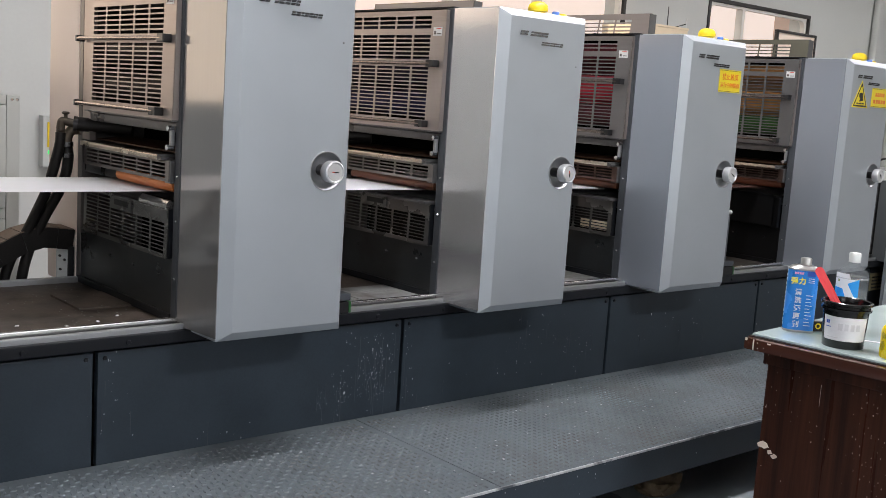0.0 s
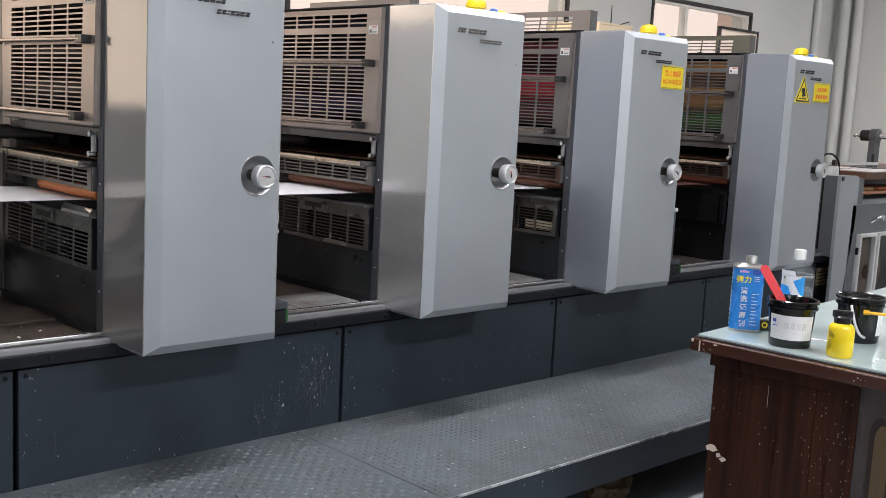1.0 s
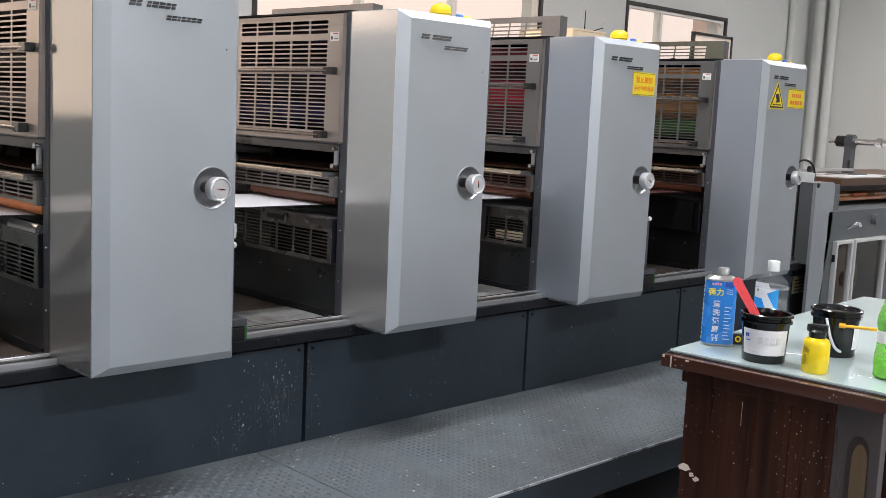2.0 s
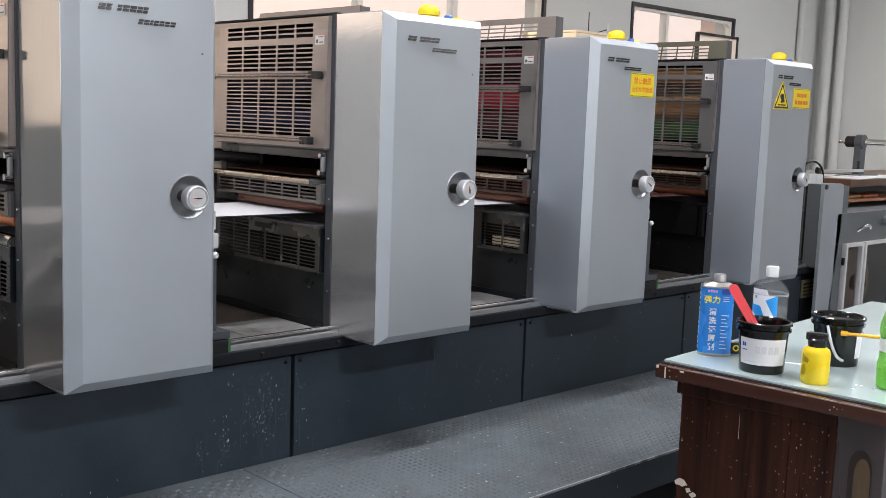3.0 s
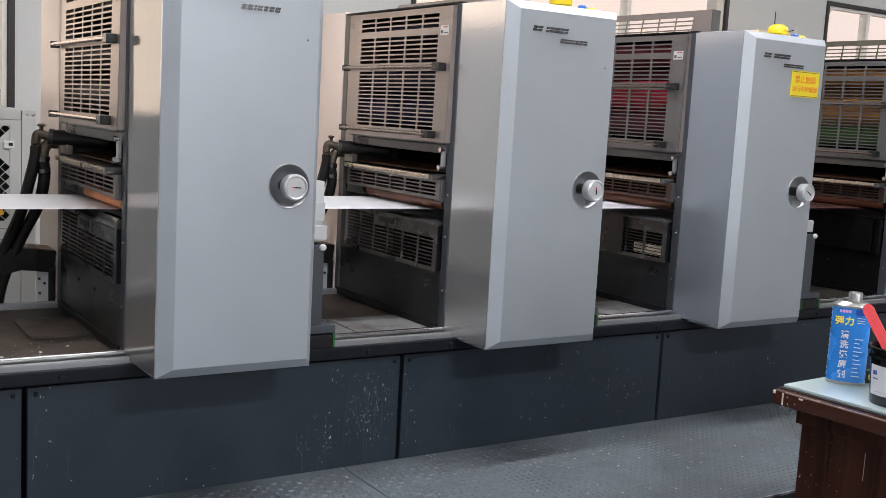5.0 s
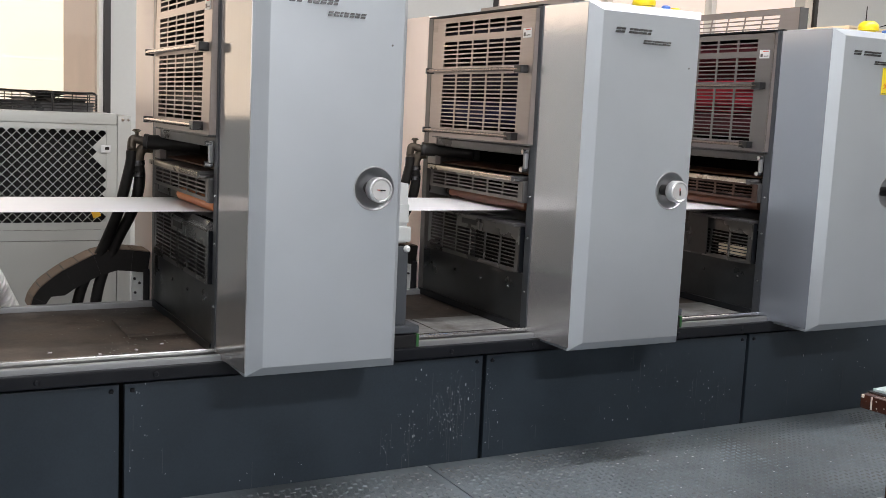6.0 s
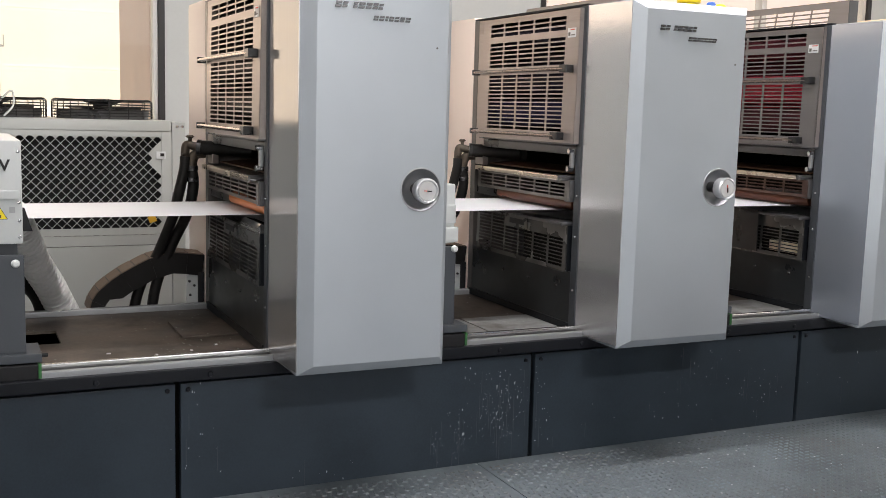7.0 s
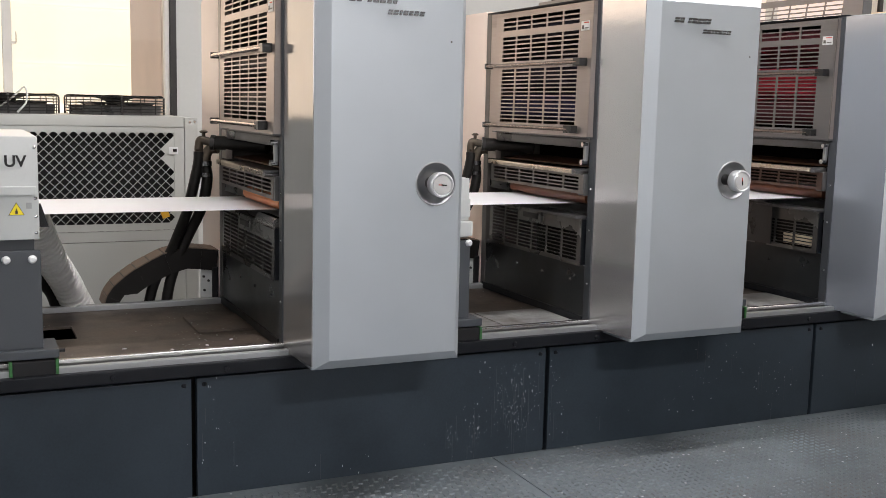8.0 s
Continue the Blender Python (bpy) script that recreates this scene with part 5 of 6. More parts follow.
for ob in reg.children:
    ob.location += Vector((0.27, -0.09, 0.0))
un = thing("unwinder", (5.0, 0.5, 0.0), "grey roll unwinder cabinet with two framed glass doors", "unwinder")
part("back", box(B(), 4.25, 6.6, 0.75, 0.80, 0.0, 0.90), M_UNWIND, un)
part("top_panel", box(B(), 4.25, 6.6, 0.10, 0.14, 0.735, 0.900, 0.003), M_UNWIND, un)
part("top", box(B(), 4.25, 6.6, 0.14, 0.75, 0.885, 0.900), M_UNWIND, un)
part("post", box(B(), 4.25, 4.335, 0.10, 0.14, 0.0, 0.735), M_UNWIND, un)
part("post", box(B(), 5.02, 6.6, 0.10, 0.14, 0.0, 0.735), M_UNWIND, un)
part("bottom_panel", box(B(), 4.335, 5.02, 0.10, 0.14, 0.0, 0.20), M_UNWIND, un)
M_TINT = plain("smoked_glass", (0.030, 0.020, 0.015), 0.06)
M_TINT.node_tree.nodes["Principled BSDF"].inputs["Alpha"].default_value = 0.28
for x0, x1 in ((4.345, 4.555), (4.575, 5.005)):
    dr = part("glass_door", box(B(), x0 + 0.018, x1 - 0.018, 0.100, 0.104, 0.225, 0.712), M_TINT, un, "smoked glass door in a bright aluminium frame")
    for q in ((x0, x0 + 0.02, 0.205, 0.735), (x1 - 0.02, x1, 0.205, 0.735)):
        part("frame", box(B(), q[0], q[1], 0.078, 0.112, q[2], q[3], 0.006), M_ALU, dr)
    for q in ((0.205, 0.225), (0.715, 0.735)):
        part("frame", box(B(), x0 + 0.02, x1 - 0.02, 0.078, 0.112, q[0], q[1], 0.006), M_ALU, dr)
part("hinge", box(B(), 4.337, 4.345, 0.085, 0.10, 0.62, 0.66), M_BLACK, un)
part("handle", tube(B(), [(4.50, 0.10, 0.80), (4.50, 0.06, 0.825), (4.54, 0.055, 0.83), (4.57, 0.06, 0.815)], 0.009, 10), M_CHROME, un, smooth=60)
part("catch", cyl(B(), (4.82, 0.10, 0.84), (4.82, 0.07, 0.84), 0.03, seg=16), M_UNWIND, un, smooth=40)
roll = thing("paper_roll", (4.75, 0.45, 0.28), "large roll of label paper with brown core inside the unwinder", "paper roll")
part("paper", cyl(B(), (4.80, 0.24, 0.47), (4.80, 0.68, 0.47), 0.20, seg=40), mat("roll_paper", (0.44, 0.36, 0.29), 0.6, vary=0.1, scale=5), roll, smooth=40)
part("brown_roll", cyl(B(), (4.40, 0.26, 0.45), (4.40, 0.68, 0.45), 0.17, seg=40), mat("brown_liner_roll", (0.11, 0.055, 0.030), 0.5, vary=0.2, scale=8), roll, "roll of brown liner", smooth=40)
part("core", cyl(B(), (4.80, 0.20, 0.47), (4.80, 0.735, 0.47), 0.045, seg=24), M_BROWN, roll, smooth=40)
part("shaft", cyl(B(), (4.80, 0.17, 0.47), (4.80, 0.75, 0.47), 0.02, seg=16), M_CHROME, roll, smooth=40)
bench = thing("work_bench", (5.5, 0.6, 0.9), "brown wooden bench board with shelves above the unwinder", "bench")
part("board", box(B(), 4.80, 6.9, 0.30, 1.00, 1.015, 1.058, 0.004), M_BENCH, bench)
part("apron", box(B(), 4.83, 6.9, 0.33, 0.36, 0.985, 1.015), M_BLACK, bench)
part("shelf", box(B(), 4.50, 6.9, 0.28, 0.90, 0.930, 0.945, 0.002), mat("orange_shelf_wood", (0.30, 0.12, 0.055), 0.4, vary=0.25, scale=4, stretch=(0.15, 1, 1)), bench)
for px in (4.85, 5.7, 6.7):
    part("post", box(B(), px, px + 0.04, 0.80, 0.84, 0.90, 1.015), M_BLACK, bench)
    part("post", box(B(), px, px + 0.04, 0.34, 0.38, 0.90, 0.930), M_BLACK, bench)
for px, py, r, w, d in ((5.02, 0.42, 8, 0.30, 0.21), (5.32, 0.42, -12, 0.30, 0.21), (5.55, 0.55, 5, 0.42, 0.30), (5.10, 0.72, 20, 0.21, 0.30)):
    ob = single("paper_sheet", box(B(), -w / 2, w / 2, -d / 2, d / 2, 0.0, 0.003), M_PAPER, "loose white paper sheet lying on the bench board", "paper", group="loose papers")
    ob.matrix_world = pose(px, py, 1.0582 + 0.0035 * abs(r) / 20, 0, 0, r)
for px, c in ((4.62, (0.45, 0.22, 0.05)), (4.88, (0.36, 0.24, 0.12)), (5.12, (0.40, 0.11, 0.04)), (5.42, (0.20, 0.12, 0.07))):
    single("ink_box", box(B(), px, px + 0.19, 0.36, 0.60, 0.9455, 0.960, 0.004), plain("box_colour", c, 0.4), "small flat coloured box on the bench shelf", "box", group="shelf boxes")
stand = thing("roll_shaft_stand", (5.45, 0.60, 1.058), "slate post carrying a polished roll shaft", "shaft stand")
part("foot", box(B(), 5.35, 5.60, 0.50, 0.66, 1.058, 1.068, 0.003), M_SLATE2, stand)
part("post", hexa(B(), [(5.44, 0.56, 1.068), (5.52, 0.56, 1.068), (5.52, 0.60, 1.068), (5.44, 0.60, 1.068), (5.450, 0.56, 1.30), (5.525, 0.56, 1.30), (5.525, 0.60, 1.30), (5.445, 0.60, 1.30)]), M_SLATE2, stand)
part("shaft", cyl(B(), (5.485, 0.60, 1.272), (5.485, -0.10, 1.272), 0.020, seg=20), M_CHROME, stand, smooth=40)
part("eye", cyl(B(), (5.485, 0.602, 1.272), (5.485, 0.555, 1.272), 0.047, seg=24), M_SLATE2, stand, smooth=40)
part("collar", cyl(B(), (5.485, 0.668, 1.272), (5.485, 0.602, 1.272), 0.036, seg=24), M_BLACK, stand, "black rubber collar", smooth=40)
part("tip", lathe(B(), [(0.0, 0.0), (0.014, 0.0), (0.014, 0.012), (0.009, 0.018), (0.009, 0.028), (0.016, 0.034), (0.016, 0.052), (0.0, 0.054)], (5.485, 0.722, 1.272), "-Y", 16), M_CHROME, stand, smooth=40)
part("ring", cyl(B(), (5.485, 0.40, 1.272), (5.485, 0.37, 1.272), 0.032, seg=24), M_CHROME, stand, smooth=40)

# ---- desk ----
M_DESK = mat("red_brown_veneer", (0.056, 0.0185, 0.0100), 0.34, 0.0, spec=0.16, vary=0.45, scale=34.0, fine=210, stretch=(1, 1, 0.045), dark=(0.017, 0.0065, 0.0045), dark_at=(0.38, 0.66), spots=(120, 2.10, (0.30, 0.25, 0.21), 0.55))
M_DESK_EDGE = mat("desk_edge_veneer", (0.054, 0.018, 0.011), 0.22, 0.0, spec=0.35, vary=0.4, scale=4, fine=50, stretch=(1, 0.1, 1), coat=0.2, dark=(0.026, 0.010, 0.007), spots=(90, 2.15, (0.45, 0.37, 0.31), 1.0))
M_TOPGLASS = mat("sea_green_glass_top", (0.47, 0.58, 0.585), 0.10, 0.0, vary=0.06, scale=4, fine=60, coat=0.6, dark=(0.42, 0.53, 0.53), rough_vary=0.04)
M_DESK_SIDE = mat("dull_brown_veneer", (0.046, 0.034, 0.032), 0.30, 0.0, vary=0.3, scale=3.0, fine=40, stretch=(1, 1, 0.08), coat=0.2)
M_BARE = plain("bare_chipboard", (0.62, 0.52, 0.44), 0.8)
DT, DCX, DCY, DTOP = 4.0, 1.092, -0.975, 0.748
DM = Matrix.Translation((DCX, DCY, 0)) @ Matrix.Rotation(radians(DT), 4, "Z")
desk = thing("desk", (0, 0, 0), "worn red-brown veneer desk with a sea-green glass top", "desk")
W, L = 0.575, 1.45  # along -y, along x

top = part("tabletop", box(B(), 0.0, L, -W, 0.0, 0.705, 0.738, 0.007), M_DESK_EDGE, desk, "thick veneered tabletop with worn rounded edge", 40)
part("glass_sheet", box(B(), 0.036, L - 0.02, -W + 0.010, -0.004, 0.740, 0.7465, 0.002), M_TOPGLASS, desk, "sea-green safety glass sheet")
part("frieze", box(B(), 0.026, 0.060, -0.454, -0.050, 0.670, 0.705, 0.003), M_DESK, desk)
part("felt", box(B(), 0.024, L - 0.017, -W + 0.007, -0.001, 0.738, 0.7405), M_BLACK, desk)
part("end_panel", box(B(), 0.032, 0.062, -0.454, -0.062, 0.0, 0.670, 0.003), M_DESK, desk, "red-brown end panel splashed with paint")
rec = part("recessed_panel", box(B(), 0.028, 0.066, -W + 0.012, -0.455, 0.0, 0.705, 0.003), M_DESK_SIDE, desk)
bm = B()
pts = []
for i in range(17):
    a = math.pi * i / 16
    pts.append((-0.514 + 0.026 * math.cos(a), 0.590 + 0.045 * math.sin(a)))
pts += [(-0.540, 0.10), (-0.488, 0.10)]
f0 = [bm.verts.new((0.0265, y, z)) for y, z in pts]
f1 = [bm.verts.new((0.0279, y, z)) for y, z in pts]
bm.faces.new(f0)
bm.faces.new(f1)
for i in range(len(pts)):
    j = (i + 1) % len(pts)
    bm.faces.new((f0[i], f0[j], f1[j], f1[i]))
part("arched_inlay", bm, plain("arched_dark_edge", (0.02, 0.010, 0.007), 0.4), rec)
bm = B()
v = [bm.verts.new((0.0256, -0.514 + (y + 0.514) * 0.70 - 0.005, 0.10 + (z - 0.10) * 0.965)) for y, z in pts]
w = [bm.verts.new((0.0264, -0.514 + (y + 0.514) * 0.70 - 0.005, 0.10 + (z - 0.10) * 0.965)) for y, z in pts]
bm.faces.new(v)
bm.faces.new(w)
for i in range(len(pts)):
    j = (i + 1) % len(pts)
    bm.faces.new((v[i], v[j], w[j], w[i]))
part("arched_field", bm, mat("olive_brown_veneer", (0.085, 0.055, 0.025), 0.35, vary=0.3, scale=4, stretch=(1, 1, 0.1)), rec)
part("back_panel", box(B(), 0.10, L - 0.05, -0.06, -0.045, 0.10, 0.655, 0.002), M_DESK, desk)
part("end_panel", box(B(), L - 0.07, L - 0.045, -W + 0.03, -0.042, 0.0, 0.655, 0.003), M_DESK, desk)
for k, (cy, cz2, r) in enumerate(((-0.074, 0.444, 0.0155), (-0.096, 0.428, 0.0085), (-0.110, 0.420, 0.009))):
    bm = B()
    rnd = random.Random(k)
    ring = [(cy + r * rnd.uniform(0.6, 1.2) * math.cos(2 * math.pi * i / 9), cz2 + r * 0.75 * rnd.uniform(0.6, 1.2) * math.sin(2 * math.pi * i / 9)) for i in range(9)]
    a = [bm.verts.new((0.0304, y, z)) for y, z in ring]
    b = [bm.verts.new((0.0322, y, z)) for y, z in ring]
    bm.faces.new(a)
    bm.faces.new(b)
    for i in range(9):
        bm.faces.new((a[i], a[(i + 1) % 9], b[(i + 1) % 9], b[i]))
    part("chip", bm, M_BARE, desk, "bare patch where the veneer has chipped off")
part("chip", box(B(), -0.0012, 0.004, -0.031, -0.0275, 0.708, 0.736, 0.0005), M_BARE, top)
part("chip", box(B(), -0.0012, 0.003, -0.010, -0.004, 0.730, 0.737, 0.0005), M_BARE, top)
part("chip", box(B(), -0.0010, 0.003, -0.080, -0.070, 0.7305, 0.734, 0.0005), M_BARE, top)
# highlight along the tabletop edge, painted as a pale strip
part("worn_edge", box(B(), 0.0000, 0.0060, -W + 0.005, -0.035, 0.7360, 0.7384, 0.0005), plain("pale_edge_highlight", (0.20, 0.14, 0.12), 0.3), top)
bm = box(B(), 0.0312, 0.0322, -0.2200, -0.2192, 0.590, 0.650, 0.0003)
rnd = random.Random(5)
for k in range(34):
    y, z, w = rnd.uniform(-0.44, -0.07), 0.20 + 0.44 * rnd.random() ** 1.4, rnd.uniform(0.0004, 0.0011)
    box(bm, 0.0312, 0.0322, y - w, y + w, z - w * rnd.uniform(1.0, 3.0), z + w, 0.0002)
tagged(part("paint_drip", bm, M_BARE, desk), "dried pale drips on the desk end", kind="stuff")
desk.matrix_world = DM


def on_desk(x, y):
    return (x, y, DTOP - 0.001)


# blue solvent can
M_CANBLUE = mat("blue_litho_tin", (0.028, 0.25, 0.74), 0.30, 0.1, vary=0.05, scale=10)
M_TIN = plain("bare_tin", (0.46, 0.46, 0.45), 0.30, 0.85)
M_WHITEINK = plain("white_print", (0.78, 0.80, 0.82), 0.5)
M_YELLOWINK = plain("yellow_print", (0.82, 0.70, 0.06), 0.5)
M_PINKINK = plain("pink_print", (0.70, 0.30, 0.50), 0.5)
M_NAVY = plain("navy_print", (0.02, 0.08, 0.40), 0.5)


def oblong(bm, levels, w, d, r, n=8):
    """An upright tin of rounded oblong plan: levels are (height, inset)."""
    rings = []
    for z, inset in levels:
        a, b, q = w / 2 - inset, d / 2 - inset, max(0.002, r - inset * 0.6)
        ring = []
        for k, (sx, sy) in enumerate(((1, 1), (-1, 1), (-1, -1), (1, -1))):
            for i in range(n + 1):
                t = math.pi / 2 * (k + i / n)
                ring.append(bm.verts.new((sx * (a - q) + q * math.cos(t), sy * (b - q) + q * math.sin(t), z)))
        rings.append(ring)
    for p, q in zip(rings, rings[1:]):
        for i in range(len(p)):
            j = (i + 1) % len(p)
            bm.faces.new((p[i], p[j], q[j], q[i]))
    bm.faces.new(rings[0])
    bm.faces.new(rings[-1])
    return bm


can = thing("solvent_can", (0, 0, 0), "blue lithographed solvent tin with bare metal top and yellow lettering", "can")
part("body", oblong(B(), [(0.004, 0.0), (0.176, 0.0)], 0.084, 0.054, 0.024), M_CANBLUE, can, "blue printed tin body", 30)
part("bottom_rim", oblong(B(), [(0.0, 0.0), (0.003, -0.001), (0.006, 0.0)], 0.084, 0.054, 0.024), M_TIN, can, smooth=30)
part("shoulder", oblong(B(), [(0.176, -0.001), (0.180, -0.001), (0.182, 0.002), (0.188, 0.010), (0.190, 0.020)], 0.084, 0.054, 0.024), M_TIN, can, "bare metal shoulder", 40)
part("cap", lathe(B(), [(0, 0.0), (0.0150, 0.0), (0.0155, 0.003), (0.0150, 0.005), (0.0155, 0.018), (0.0135, 0.021), (0, 0.021)], (0.004, 0, 0.189), "Z", 20), M_TIN, can, "metal screw cap", 40)
yf = -0.0274
lettering("lettering", "强", 0.0205, (-0.024, yf, 0.145), (90, 0, 0), M_YELLOWINK, can, weight=0.0005)
lettering("lettering", "力", 0.0205, (-0.003, yf, 0.145), (90, 0, 0), M_YELLOWINK, can, weight=0.0005)
for i, ch_ in enumerate("清洗还原剂"):
    lettering("lettering", ch_, 0.0190, (-0.010, yf, 0.1135 - i * 0.0228), (90, 0, 0), M_WHITEINK, can, weight=0.0005)
for i in range(4):
    part("print_bar", box(B(), -0.026 + i * 0.0065, -0.021 + i * 0.0065, yf - 0.0006, yf, 0.165, 0.171), M_PINKINK, can)
part("print_bar", box(B(), 0.008, 0.030, yf - 0.0006, yf, 0.161, 0.174), M_NAVY, can)
for i in range(10):
    part("print_bar", box(B(), 0.011, 0.029 - 0.003 * (i * 7 % 3), yf - 0.0006, yf, 0.020 + i * 0.0095, 0.0217 + i * 0.0095), M_WHITEINK, can)
for i in range(3):
    part("print_bar", box(B(), 0.013, 0.029, yf - 0.0006, yf, 0.143 + i * 0.0055, 0.1442 + i * 0.0055), M_WHITEINK, can)
for i in range(13):
    part("print_bar", box(B(), -0.0428, -0.0420, -0.004, 0.004, 0.014 + i * 0.0128, 0.021 + i * 0.0128), M_WHITEINK, can)
can.matrix_world = pose(*on_desk(1.288, -1.018), 0, 0, -54)

# black ink tubs
M_TUB = plain("glossy_black_tub", (0.005, 0.005, 0.0055), 0.16)
M_LABEL = plain("white_tub_label", (0.76, 0.76, 0.79), 0.5)


def tub(x, y, turn, label, dark_label):
    t = thing("ink_tub", (0, 0, 0), label, "tub", "ink tubs")
    part("body", lathe(B(), [(0, 0.004), (0.046, 0.004), (0.052, 0.0), (0.053, 0.002), (0.059, 0.100), (0.0645, 0.100), (0.0655, 0.106), (0.061, 0.108), (0.061, 0.114), (0.0665, 0.116), (0.0665, 0.122), (0.062, 0.124), (0.058, 0.122), (0.055, 0.10), (0.050, 0.010), (0, 0.008)], (0, 0, 0), "Z", 40), M_TUB, t, "glossy black plastic tub with ribbed rim", 40)
    bm = B()
    n = 20
    for i in range(n + 1):
        a = radians(-90 + 62 * (2 * i / n - 1))
        for z in (0.022, 0.086):
            r = 0.0535 + 0.006 * z / 0.1 + 0.0008
            bm.verts.new((r * math.cos(a), r * math.sin(a), z))
    bm.verts.ensure_lookup_table()
    for i in range(n):
        bm.faces.new((bm.verts[2 * i], bm.verts[2 * i + 2], bm.verts[2 * i + 3], bm.verts[2 * i + 1]))
    lab = part("label", bm, M_LABEL, t, "white wrap-round paper label", 40)
    if not dark_label:
        for k, (ax, z, w, h, c) in enumerate(((-50, 0.070, 0.004, 0.009, M_NAVY), (-44, 0.070, 0.004, 0.009, M_NAVY), (-45, 0.057, 0.014, 0.002, M_NAVY), (-12, 0.060, 0.012, 0.018, M_GUARDLIGHT), (3, 0.060, 0.010, 0.018, M_GUARDLIGHT), (18, 0.060, 0.010, 0.018, M_GUARDLIGHT), (33, 0.060, 0.010, 0.018, M_GUARDLIGHT), (-30, 0.030, 0.030, 0.002, M_GUARDLIGHT))):
            a = radians(-90 + ax)
            r = 0.0535 + 0.006 * z / 0.1 + 0.0012
            bm = box(B(), -w / 2, w / 2, -0.0008, 0.0008, -h / 2, h / 2)
            bmesh.ops.transform(bm, matrix=pose(r * math.cos(a), r * math.sin(a), z, 0, 0, ax), verts=bm.verts)
            part("print_block", bm, c, lab)
    t.matrix_world = pose(*on_desk(x, y), 0, 0, turn)
    return t


M_GUARDLIGHT = plain("pale_grey_print", (0.62, 0.62, 0.65), 0.5)
t1 = tub(1.226, -1.190, -60, "open glossy black ink tub with a white paper label", False)
t2 = tub(1.462, -1.264, 48, "glossy black lidded ink tub with wire handle", True)
part("lid", lathe(B(), [(0, 0.1155), (0.056, 0.1155), (0.0575, 0.119)], (0, 0, 0), "Z", 32), M_TUB, t2, "black press-on lid", 40)
part("handle", tube(B(), [Matrix.Rotation(radians(-58), 3, "Z") @ Vector(p) for p in ((-0.067, -0.018, 0.104), (-0.072, -0.028, 0.085), (-0.068, -0.036, 0.055), (-0.058, -0.045, 0.030), (-0.044, -0.052, 0.020))], 0.0035, 8), M_GUARDLIGHT, t2, "pale plastic carrying handle", 60)
# red spatula leaning in the open tub
bm = B()
out = [(-0.0095, 0.0), (0.0095, 0.0), (0.0118, 0.19)] + [(0.0118 * math.cos(math.pi * i / 10), 0.19 + 0.0125 * math.sin(math.pi * i / 10)) for i in range(1, 10)] + [(-0.0118, 0.19)]
f0 = [bm.verts.new((x, -0.004, z)) for x, z in out]
f1 = [bm.verts.new((x, 0.004, z)) for x, z in out]
bm.faces.new(f0)
bm.faces.new(f1)
for i in range(len(out)):
    bm.faces.new((f0[i], f0[(i + 1) % len(out)], f1[(i + 1) % len(out)], f1[i]))
bmesh.ops.bevel(bm, geom=[e for e in bm.edges if abs(e.verts[0].co.y - e.verts[1].co.y) < 1e-6], offset=0.0018, segments=2, affect="EDGES")
sp = single("ink_spatula", bm, mat("coral_red_plastic", (0.74, 0.075, 0.085), 0.30, vary=0.15, scale=12, fine=60, stretch=(3, 3, 0.4)), "coral red plastic ink spatula leaning in the tub", "spatula", smooth=40)
spz = Vector((0.0, 0.117, 0.154)).normalized()
spx = spz.cross(Vector((0.86, 0.5, 0.0))).normalized()
spm = Matrix((spx, spz.cross(spx), spz)).transposed().to_4x4()
sp.matrix_world = Matrix.Translation((1.235, -1.211, DTOP + 0.034)) @ spm

# clear bottle behind the tub


def sheer(name, colour, alpha, rough=0.06):
    m = plain(name, colour, rough)
    m.node_tree.nodes["Principled BSDF"].inputs["Alpha"].default_value = alpha
    return m


M_PET = sheer("clear_pet", (0.42, 0.45, 0.47), 0.12, 0.04)
pet = thing("clear_bottle", (0, 0, 0), "clear plastic bottle with white cap and blue and white label", "bottle")
part("body", lathe(B(), [(0, 0.004), (0.038, 0.0), (0.0440, 0.006), (0.0445, 0.158), (0.0435, 0.168), (0.0390, 0.178), (0.0280, 0.188), (0.0180, 0.195), (0.0155, 0.200), (0.0150, 0.206)], (0, 0, 0), "Z", 36), M_PET, pet, smooth=40)
part("shoulder_ring", lathe(B(), [(0.0446, 0.156), (0.0453, 0.158), (0.0453, 0.160), (0.0446, 0.162)], (0, 0, 0), "Z", 36), sheer("clear_pet_rim", (0.85, 0.87, 0.88), 0.25), pet, smooth=40)
part("liquid", lathe(B(), [(0, 0.008), (0.0430, 0.008), (0.0434, 0.122), (0, 0.122)], (0, 0, 0), "Z", 28), sheer("clear_liquid", (0.55, 0.60, 0.62), 0.14, 0.04), pet, "clear liquid half filling it", 40)
part("cap", lathe(B(), [(0, 0.203), (0.0160, 0.203), (0.0165, 0.227), (0.015, 0.230), (0, 0.230)], (0, 0, 0), "Z", 24), M_WHITE, pet, "white screw cap", 40)
M_SKY = plain("sky_blue_print", (0.02, 0.32, 0.80), 0.4)


def wrap(name, points, r, m, parent, label=""):
    """A thin printed patch bent round the bottle: points are (degrees, height)."""
    bm = B()
    bm.faces.new([bm.verts.new((a, z, 0)) for a, z in points])
    bmesh.ops.triangulate(bm, faces=bm.faces[:])
    bmesh.ops.subdivide_edges(bm, edges=bm.edges[:], cuts=9, use_grid_fill=True)
    for v in bm.verts:
        a, z = radians(-90 + v.co.x), v.co.y
        v.co = Vector((r * math.cos(a), r * math.sin(a), z))
    return part(name, bm, m, parent, label, 60)


